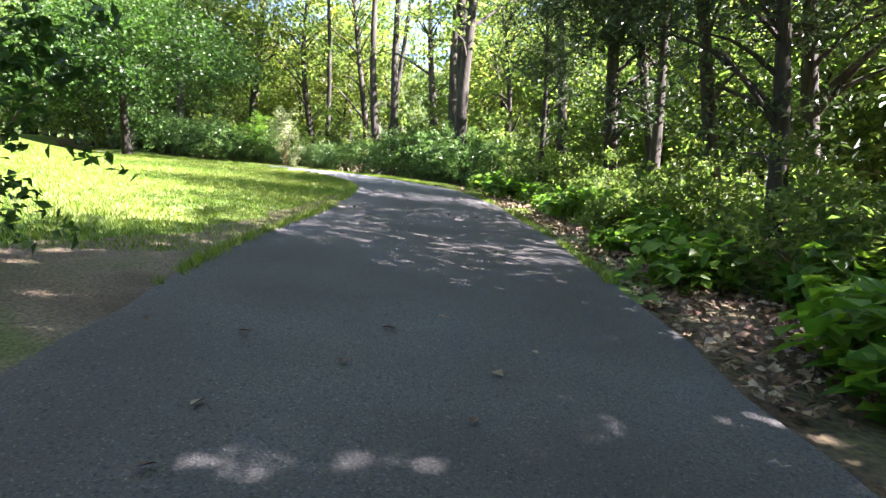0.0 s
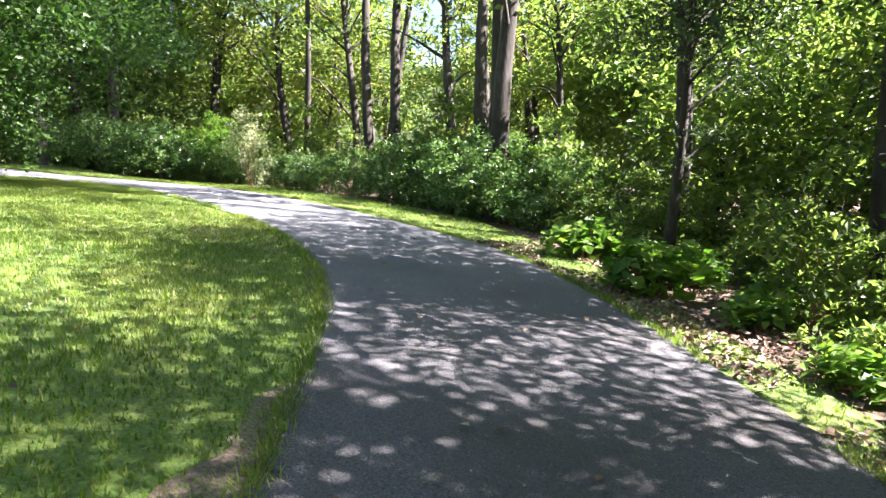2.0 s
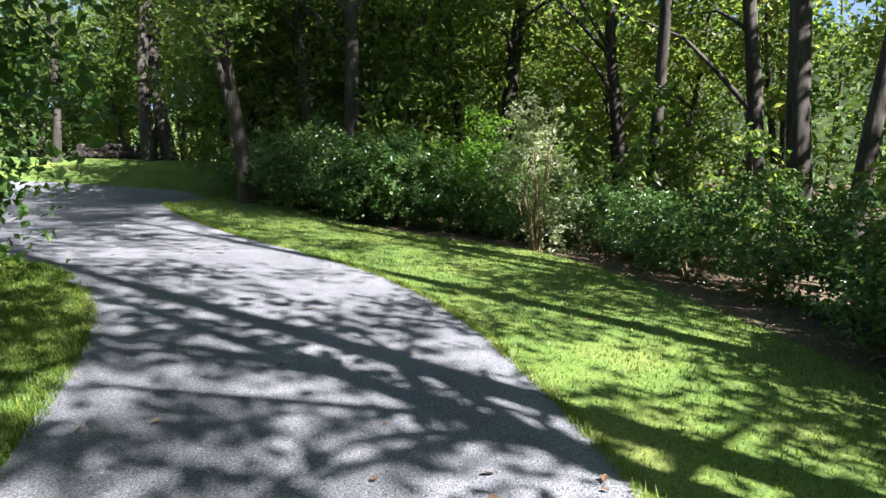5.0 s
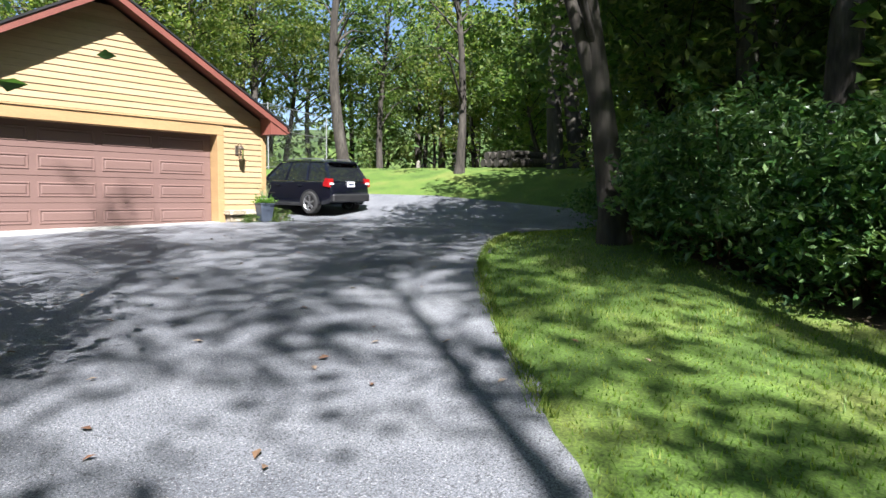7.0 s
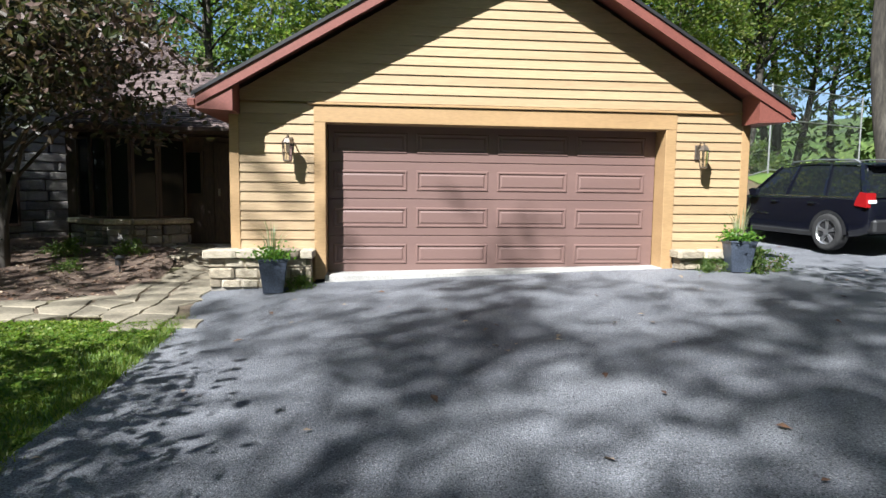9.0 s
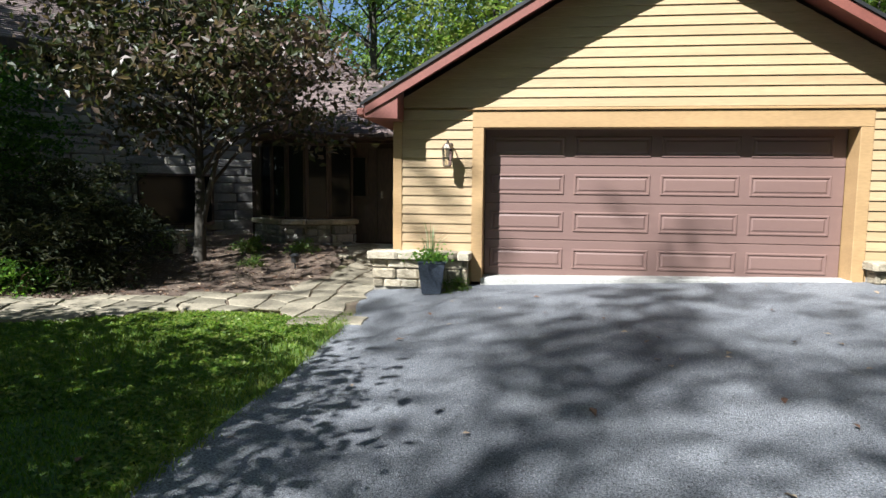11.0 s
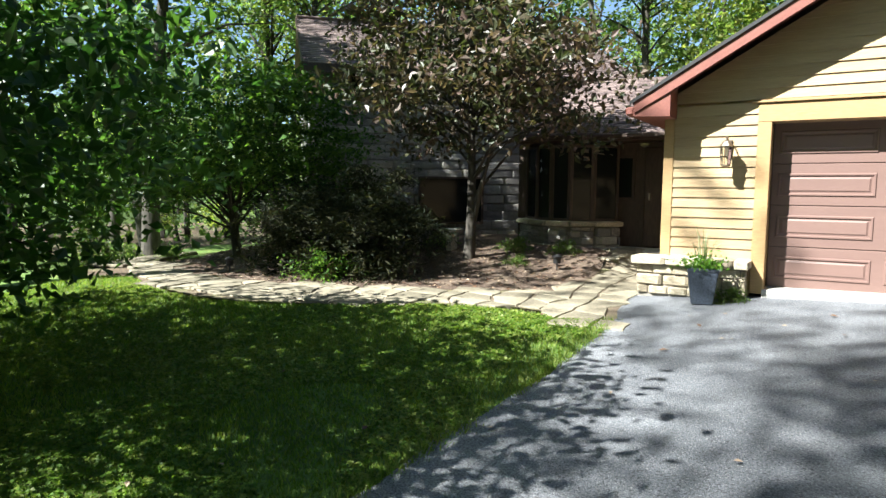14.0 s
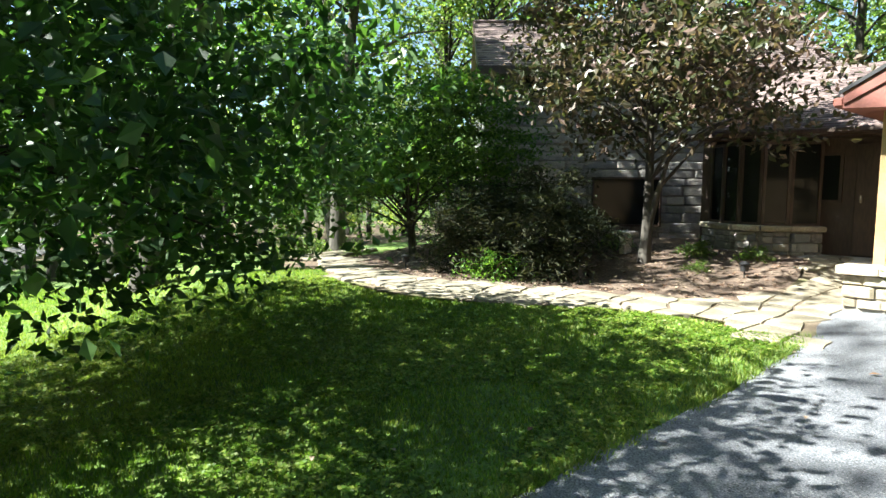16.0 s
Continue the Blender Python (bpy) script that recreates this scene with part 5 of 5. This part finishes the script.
        part("door_handle", boxed(*sorted((s * 0.895, s * 0.935)), 2.2, 2.38, 0.86, 0.89, 0.008), M_PAINT, c)
        part("door_badge", boxed(*sorted((s * 0.905, s * 0.916)), 2.45, 2.78, 0.60, 0.625, 0.003), M_CHROME, c, "small bright door badge")
        part("sill_cladding", boxed(*sorted((s * 0.80, s * 0.915)), 1.2, 3.0, 0.24, 0.34, 0.02), M_BLACKPL, c, "black sill cladding")
        bm = bmesh.new()
        extrude_poly(bm, [(2.72, 0.99), (2.9, 0.99), (2.94, 1.1), (2.86, 1.14), (2.72, 1.12)], "x", *sorted((s * 0.93, s * 1.03)))
        part("mirror", bm, M_PAINT, c, "door mirror")
        bm = bmesh.new()
        extrude_poly(bm, [(0.045, 0.83), (0.30, 0.86), (0.26, 0.99), (0.19, 1.10), (0.06, 1.08)], "x", *sorted((s * 0.70, s * 0.905)))
        tl = part("tail_light", bm, M_TAIL, c, "red tail lamp")
        part("reverse_lens", boxed(*sorted((s * 0.70, s * 0.86)), 0.028, 0.05, 0.90, 0.96, 0.004), M_PLATE, tl, "clear lens strip")
        for y in (0.85, 3.48):
            bm = bmesh.new()
            n = 20
            o = [bm.verts.new((s * 0.922, y + 0.44 * math.cos(math.pi * k / n), 0.33 + 0.42 * math.sin(math.pi * k / n))) for k in range(n + 1)]
            i_ = [bm.verts.new((s * 0.925, y + 0.375 * math.cos(math.pi * k / n), 0.33 + 0.365 * math.sin(math.pi * k / n))) for k in range(n + 1)]
            d_ = [bm.verts.new((s * 0.70, y + 0.375 * math.cos(math.pi * k / n), 0.33 + 0.365 * math.sin(math.pi * k / n))) for k in range(n + 1)]
            for k in range(n):
                bm.faces.new((o[k], o[k + 1], i_[k + 1], i_[k]))
                bm.faces.new((i_[k], i_[k + 1], d_[k + 1], d_[k]))
            bm.faces.new([bm.verts.new((s * 0.916, y + 0.375 * math.cos(math.pi * k / n), 0.28 + 0.40 * math.sin(math.pi * k / n))) for k in range(n + 1)])
            bmesh.ops.recalc_face_normals(bm, faces=bm.faces[:])
            part("wheel_arch", bm, M_BLACKPL, c, "black wheel arch")
            wheel(c, s * 0.85, y, s)
    part("rear_bumper", boxed(-0.80, 0.80, -0.06, 0.2, 0.38, 0.62, 0.04), M_BLACKPL, c, "black lower rear bumper")
    part("rear_spoiler", boxed(-0.58, 0.58, 0.24, 0.42, 1.55, 1.60, 0.015), M_PAINT, c)
    pl = part("number_plate", boxed(-0.155, 0.155, -0.012, 0.02, 0.83, 0.98, 0.004), M_PLATE, c, "white plate with plain dark bar")
    part("plate_bar", boxed(-0.11, 0.11, -0.016, -0.0125, 0.88, 0.935), M_INK, pl)
    part("tailgate_strip", boxed(-0.25, 0.25, -0.012, 0.03, 1.0, 1.03, 0.005), M_CHROME, c, "bright tailgate strip")
    part("rear_wiper", boxed(-0.25, 0.18, 0.12, 0.14, 1.06, 1.075), M_BLACKPL, c)
    bm = bmesh.new()
    tube(bm, [(0.5, 0.3, 0.3), (0.5, -0.04, 0.3)], [0.035, 0.035], 10)
    part("exhaust", bm, M_CHROME, c)
    return c


car = suv()
car.matrix_world = pose(7.62, 1.30, gz(7.4, 2.6) + 0.02, 0.8, -1.0, 5.5)


# ---- lanterns by the garage door ----
def lantern(x):
    l = empty("wall_lantern")
    tagged(l, "weathered bronze coach lantern on the garage wall", "wall lamp", group="garage lanterns")
    part("backplate", boxed(-0.05, 0.05, -0.035, -0.008, -0.02, 0.20, 0.01), M_BRONZE, l)
    bm = bmesh.new()
    tube(bm, [(0, -0.03, 0.16), (0, -0.11, 0.235), (0, -0.2, 0.21), (0, -0.2, 0.15)], [0.012, 0.01, 0.01, 0.01], 6)
    part("arm", bm, M_BRONZE, l)
    bm = bmesh.new()
    def hexring(r, z):
        return [bm.verts.new((r * math.cos(math.pi * k / 3), -0.2 + r * math.sin(math.pi * k / 3), z)) for k in range(6)]
    rs = [hexring(0.02, 0.19), hexring(0.05, 0.165), hexring(0.085, 0.11), hexring(0.075, 0.10)]
    for a, b in zip(rs, rs[1:]):
        for k in range(6):
            bm.faces.new((a[k], a[(k + 1) % 6], b[(k + 1) % 6], b[k]))
    bm.faces.new(rs[0])
    part("cap", bm, M_BRONZE, l)
    bm = bmesh.new()
    rs = [hexring(0.07, 0.10), hexring(0.055, -0.12)]
    for k in range(6):
        bm.faces.new((rs[0][k], rs[0][(k + 1) % 6], rs[1][(k + 1) % 6], rs[1][k]))
    part("glass", bm, M_LAMPGLASS, l, "clear lantern glass")
    for k in range(6):
        bm = bmesh.new()
        a = math.pi * k / 3
        tube(bm, [(0.072 * math.cos(a), -0.2 + 0.072 * math.sin(a), 0.10), (0.057 * math.cos(a), -0.2 + 0.057 * math.sin(a), -0.12)], [0.006, 0.006], 4)
        part("bar", bm, M_BRONZE, l)
    bm = bmesh.new()
    rs = [hexring(0.06, -0.12), hexring(0.06, -0.135), hexring(0.02, -0.155)]
    for a, b in zip(rs, rs[1:]):
        for k in range(6):
            bm.faces.new((a[k], a[(k + 1) % 6], b[(k + 1) % 6], b[k]))
    bm.faces.new(rs[-1][::-1])
    part("base", bm, M_BRONZE, l)
    l.location = (x, -0.012, 1.72)
    return l


lantern(-2.93)
lantern(2.93)


# ---- planters ----
def planter(x, y, turn, label, leafy, tall):
    p = empty("planter")
    tagged(p, label, "planter", group="planters by the garage")
    bm = bmesh.new()
    prof = [(0.125, 0.0), (0.175, 0.40), (0.19, 0.42), (0.185, 0.44), (0.16, 0.44), (0.155, 0.38)]
    rs = [[bm.verts.new((sx * r, sy * r, z)) for sx, sy in ((-1, -1), (1, -1), (1, 1), (-1, 1))] for r, z in prof]
    for a, b in zip(rs, rs[1:]):
        for k in range(4):
            bm.faces.new((a[k], a[(k + 1) % 4], b[(k + 1) % 4], b[k]))
    bm.faces.new(rs[0][::-1])
    bmesh.ops.recalc_face_normals(bm, faces=bm.faces[:])
    bmesh.ops.bevel(bm, geom=[e for e in bm.edges if e.calc_length() > 0.36], offset=0.012, segments=2, affect="EDGES")
    part("pot", bm, M_POT, p, "tapered square slate-blue pot")
    part("soil", boxed(-0.155, 0.155, -0.155, 0.155, 0.36, 0.385), M_SOIL, p)
    v, f = leaf_quads(np.c_[rng.normal(0, 0.12, leafy), rng.normal(0, 0.12, leafy), 0.44 + np.abs(rng.normal(0, 0.07, leafy))], 0.06, 0.4)
    under(new("foliage", mesh_np("foliage", v, f, M_MAPLE)), p, "bright trailing foliage")
    n = tall
    a, out, hh = rng.random(n) * 2 * math.pi, rng.uniform(0.05, 0.28, n), rng.uniform(0.3, 0.62, n)
    b = np.c_[0.04 * np.cos(a), 0.04 * np.sin(a), np.full(n, 0.4)]
    s = np.c_[-np.sin(a), np.cos(a), 0 * a] * 0.006
    m = b + np.c_[np.cos(a) * out * 0.4, np.sin(a) * out * 0.4, hh * 0.7]
    t = b + np.c_[np.cos(a) * out, np.sin(a) * out, hh]
    vv = np.stack([b - s, b + s, m + s * 0.8, m - s * 0.8, t], 1).reshape(-1, 3)
    k = np.arange(n)[:, None] * 5
    ff = np.concatenate([np.c_[k, k + 1, k + 2, k + 3], np.c_[k + 3, k + 2, k + 4, k + 4]])
    bm = bmesh.new()
    vs = [bm.verts.new(q) for q in vv]
    for q in range(n):
        o = 5 * q
        bm.faces.new((vs[o], vs[o + 1], vs[o + 2], vs[o + 3]))
        bm.faces.new((vs[o + 3], vs[o + 2], vs[o + 4]))
    part("spike_grass", bm, M_PALELEAF, p, "pale arching spike grass")
    p.matrix_world = pose(x, y, gz(x, y) + 0.03, 0, 0, turn)
    return p


planter(-3.08, -0.62, 12, "slate-blue tapered planter with spiky grass and lime foliage", 420, 26)
planter(3.35, -0.52, -8, "slate-blue planter with dry spiky grass and green foliage", 500, 34)
for x, y, s in [(-2.78, -0.42, 0.28), (3.75, -0.45, 0.5), (3.05, -0.4, 0.3)]:
    put(UNDER[2], x, y, 20 * x, s, "small weedy plant growing against the plinth", dz=0.03)


# ---- chain-link fence of the court ----
def fence():
    f = empty("chain_link_fence")
    tagged(f, "tall galvanised chain-link court fence behind the garage", "fence")
    posts = [(5.2, 9.6), (8.4, 10.9), (12.0, 12.3), (17.6, 15.0)]
    for x, y in posts:
        bm = bmesh.new()
        z = gz(x, y)
        tube(bm, [(x, y, z - 0.3), (x, y, z + 3.1)], [0.035, 0.035], 8)
        part("post", bm, M_GALV, f)
    for (ax, ay), (bx, by) in zip(posts, posts[1:]):
        za, zb = gz(ax, ay), gz(bx, by)
        for h in (0.1, 1.9, 3.05):
            bm = bmesh.new()
            tube(bm, [(ax, ay, za + h), (bx, by, zb + h)], [0.022, 0.022], 6)
            part("rail", bm, M_GALV, f)
        ln = math.hypot(bx - ax, by - ay)
        vs, fs = [], []
        d = Vector((bx - ax, by - ay, 0)).normalized()
        for sgn in (1, -1):
            u = -3.0
            while u < ln + 3.0:
                p0, p1 = (u, 0.1), (u + sgn * 2.95, 3.05)
                pts = []
                for t in (0.0, 1.0):
                    uu = p0[0] + (p1[0] - p0[0]) * t
                    pts.append((uu, p0[1] + (p1[1] - p0[1]) * t))
                (u0, h0), (u1, h1) = pts
                lo_t = [0.0, 1.0]
                if u1 != u0:
                    ta, tb = sorted(((0 - u0) / (u1 - u0), (ln - u0) / (u1 - u0)))
                    lo_t = [max(0, ta), min(1, tb)]
                if lo_t[1] > lo_t[0]:
                    q = []
                    for t in lo_t:
                        uu, hh = u0 + (u1 - u0) * t, h0 + (h1 - h0) * t
                        q.append(Vector((ax, ay, za + (zb - za) * uu / ln + hh)) + d * uu)
                    w = Vector((0, 0, 0.005))
                    i = len(vs)
                    vs += [q[0] - w, q[0] + w, q[1] + w, q[1] - w]
                    fs.append((i, i + 1, i + 2, i + 3))
                u += 0.11
        o = under(new("wire_mesh", mesh_np("wire_mesh", [tuple(v) for v in vs], fs, M_GALV)), f)
        o["kind"] = "stuff"
    return f


fence()


# ---- walk of flagstones, bench, lights and clutter ----
WALK = smooth_line([(-3.75, -2.6), (-4.7, -1.75), (-5.9, -2.0), (-7.2, -2.85), (-8.6, -3.35), (-10.2, -3.2), (-11.7, -2.6), (-13.2, -1.4), (-14.6, 0.8), (-15.6, 0.4), (-14.0, -2.2), (-12.6, -1.2), (-10.9, -2.15), (-9, -1.9),
                    (-7.3, -1.25), (-5.9, -0.7), (-5.1, 0.2), (-4.95, 1.6), (-5.4, 3.2), (-3.9, 3.2), (-3.9, 0.3), (-4.0, -0.5)], each=3, closed=True)


def flagstones():
    base = region("stone_path", WALK, M_EDGE, 0.015, 0.4)
    tagged(base, "path of irregular tan flagstones set in sand", "stone path")
    # cells of a jittered lattice, shrunk into stones
    rs = random.Random(3)
    pitch = 0.40
    cx = {}
    for i in range(-44, 0):
        for j in range(-12, 12):
            cx[i, j] = (i * pitch + rs.uniform(-0.13, 0.13), j * pitch + rs.uniform(-0.13, 0.13))
    n = 0
    for i in range(-43, -1):
        for j in range(-11, 11):
            quad = [cx[i, j], cx[i + 1, j], cx[i + 1, j + 1], cx[i, j + 1]]
            mx, my = sum(q[0] for q in quad) / 4, sum(q[1] for q in quad) / 4
            if not inside(np.array([mx]), np.array([my]), WALK)[0] or n >= 290:
                continue
            ring = []
            for a, b in zip(quad, quad[1:] + quad[:1]):
                ring += [a, ((a[0] + b[0]) / 2 + rs.uniform(-0.04, 0.04), (a[1] + b[1]) / 2 + rs.uniform(-0.04, 0.04))]
            pts = [(mx + (x - mx) * 0.93, my + (y - my) * 0.93) for x, y in ring]
            tilt = rs.uniform(-0.004, 0.006)
            top = [(x - mx, y - my, gz(x, y) + 0.034 + tilt) for x, y in pts]
            z0 = gz(mx, my)
            bm = bmesh.new()
            a = [bm.verts.new((x * 0.96, y * 0.96, z - z0)) for x, y, z in top]
            b = [bm.verts.new((x, y, z - z0 - 0.012)) for x, y, z in top]
            c = [bm.verts.new((x, y, z - z0 - 0.05)) for x, y, z in top]
            bm.faces.new(a)
            for p, q in ((a, b), (b, c)):
                for k in range(8):
                    bm.faces.new((p[k], q[k], q[(k + 1) % 8], p[(k + 1) % 8]))
            bmesh.ops.recalc_face_normals(bm, faces=bm.faces[:])
            o = part("flagstone", bm, M_FLAG, base)
            o.location = (mx, my, z0)
            n += 1


def bench():
    b = empty("garden_bench")
    tagged(b, "low weathered stone bench in the planting bed", "bench")
    part("seat", boxed(-0.6, 0.6, -0.17, 0.17, 0.36, 0.43, 0.015), M_HSTONE, b)
    part("leg", boxed(-0.48, -0.36, -0.14, 0.14, 0.0, 0.36, 0.01), M_HSTONE, b)
    part("leg", boxed(0.36, 0.48, -0.14, 0.14, 0.0, 0.36, 0.01), M_HSTONE, b)
    b.matrix_world = pose(-8.6, 1.9, gz(-8.6, 1.9) + 0.02, 0, 0, 4)


def path_light(x, y):
    p = empty("path_light")
    tagged(p, "small black path light standing in mulch", "garden light", group="path lights")
    bm = bmesh.new()
    tube(bm, [(0, 0, -0.1), (0, 0, 0.16)], [0.012, 0.012], 6)
    part("stake", bm, M_BLACKPL, p)
    bm = bmesh.new()
    tube(bm, [(0, 0, 0.12), (0, 0, 0.2), (0, 0, 0.21)], [0.06, 0.065, 0.065], 10)
    part("lamp_body", bm, M_BLACKPL, p)
    bm = bmesh.new()
    tube(bm, [(0, 0, 0.22), (0, 0, 0.235), (0, 0, 0.27)], [0.085, 0.085, 0.02], 12)
    part("lamp_hood", bm, M_BLACKPL, p)
    p.location = (x, y, gz(x, y) + 0.02)


def scatter_leaves(name, n, size, zone, outline, label, lift=0.035, not_in=None):
    x0, x1, y0, y1 = zone
    x, y = rng.uniform(x0, x1, n), rng.uniform(y0, y1, n)
    k = inside(x, y, outline) if outline else np.ones(n, bool)
    if not_in:
        k &= ~inside(x, y, not_in)
    if outline is None:
        k &= ~(inside(x, y, LAWN_R) | inside(x, y, LAWN_L)) | (rng.random(n) < 0.02)
    x, y = x[k], y[k]
    v, f = leaf_quads(np.c_[x, y, land(x, y) + lift + 0.012 * rng.random(len(x))], size, 3.0, 0.6)
    o = new(name, mesh_np(name, v, f, M_DRYLEAF))
    tagged(o, label, "fallen leaves", kind="stuff")


flagstones()
bench()
path_light(-7.55, -0.55)
path_light(-5.6, 1.0)
path_light(-10.6, -1.55)
scatter_leaves("fallen_leaves", 1100, 0.075, (-36, 11, -18, 4), ROAD, "scattered dry leaves on the driveway", 0.036)
scatter_leaves("fallen_leaves", 380, 0.055, (-30, -3, -19, -2), LAWN_L, "scattered dry leaves on the lawn", 0.03, ROAD)
scatter_leaves("leaf_litter", 14000, 0.09, (-40, 8, -27, -9), None, "brown dead leaves under the trees", 0.0, ROAD)
scatter_leaves("mulch_chips", 5000, 0.06, (-13.6, -5, -2.4, 3.6), BED, "bark chips and dead leaves on the bed", 0.025)


def litter_strip(n, x0, x1, near, far, size):
    """Dead leaves heaped along the outer edge of the drive."""
    p = np.array([q for q in ROAD_RIGHT if x0 < q[0] < x1], float)
    i = rng.integers(0, len(p) - 1, n)
    d = p[i + 1] - p[i]
    out = np.c_[-d[:, 1], d[:, 0]] / np.linalg.norm(d, axis=1, keepdims=True)
    out *= np.where(out[:, 1:] < 0, 1, -1)
    c = p[i] + d * rng.random((n, 1)) + out * (near + (far - near) * rng.random((n, 1)) ** 1.3)
    lump = np.array([noise.noise((a * 0.9, b * 0.9, 11.0)) for a, b in c])
    c = c[lump > -0.2]
    v, f = leaf_quads(np.c_[c, land(c[:, 0], c[:, 1]) + 0.05 * rng.random(len(c))], size, 1.1, 0.6)
    o = new("leaf_litter", mesh_np("leaf_litter", v, f, M_DRYLEAF))
    tagged(o, "curled brown leaves heaped along the wood's edge", "fallen leaves", kind="stuff")


litter_strip(13000, -38, -17, 0.05, 2.6, 0.07)


def fallen_branch(x, y, z, ln, turn, r):
    bm = bmesh.new()
    p = [(0, 0, r), (ln * 0.35, 0.06 * ln, r * 1.6), (ln * 0.7, -0.03 * ln, r), (ln, 0.1 * ln, r * 1.3)]
    tube(bm, p, [r, r * 0.85, r * 0.6, r * 0.25], 6)
    tube(bm, [p[1], (ln * 0.55, 0.25 * ln, r * 2)], [r * 0.5, r * 0.15], 5)
    o = part("fallen_branch", bm, M_TWIG)
    o.matrix_world = pose(x, y, z, 0, 0, turn)
    tagged(o, "dead grey-brown branch lying on the ground", "branch", group="fallen branches")


for x, y, ln, turn, r in [(-30.2, -13.4, 1.6, -40, 0.025), (-29.2, -14.2, 1.2, 10, 0.02), (-28.4, -13.9, 1.8, -65, 0.03), (-25.6, -15.8, 1.1, 30, 0.02), (-21.3, -14.6, 0.5, 20, 0.012), (-31.6, -12.3, 0.9, -20, 0.014)]:
    fallen_branch(x, y, gz(x, y) - 0.02, ln, turn, r)


def log_pile():
    rs = random.Random(2)
    for k in range(9):
        bm = bmesh.new()
        r = rs.uniform(0.14, 0.2)
        tube(bm, [(-1.1, 0, 0), (0, 0.03, 0.02), (1.1, 0, 0)], [r, r * 0.97, r * 0.92], 9)
        o = part("log", bm, M_BARK)
        x, y = 16.6, 1.4
        row, col = (0, k) if k < 5 else (1, k - 4.5)
        o.matrix_world = pose(x + 0.1 * rs.random(), y + (col - 2) * 0.36, gz(x, y) + 0.16 + row * 0.3, 0, 0, -12 + rs.uniform(-4, 4))
        tagged(o, "dark cut log in a pile at the wood's edge", "log", group="log pile")


log_pile()


def stump(x, y, s):
    bm = bmesh.new()
    tube(bm, [(0, 0, -0.2), (0, 0, 0.1), (0.03, 0, 0.5), (0.05, 0, 1.3), (0.1, 0.02, 1.6)], [0.7, 0.5, 0.3, 0.22, 0.05], 11)
    for a in range(5):
        t = a * 1.25
        tube(bm, [(0.2 * math.cos(t), 0.2 * math.sin(t), 0.35), (0.6 * math.cos(t), 0.6 * math.sin(t), 0.15), (1.0 * math.cos(t), 1.0 * math.sin(t), 0.0)], [0.12, 0.08, 0.03], 6)
    o = part("tree_stump", bm, M_PALEBARK)
    o.matrix_world = pose(x, y, gz(x, y), 0, 0, 30)
    o.scale = (s, s, s)
    tagged(o, "pale weathered broken tree stump with roots", "stump")


stump(22.0, 12.0, 0.55)
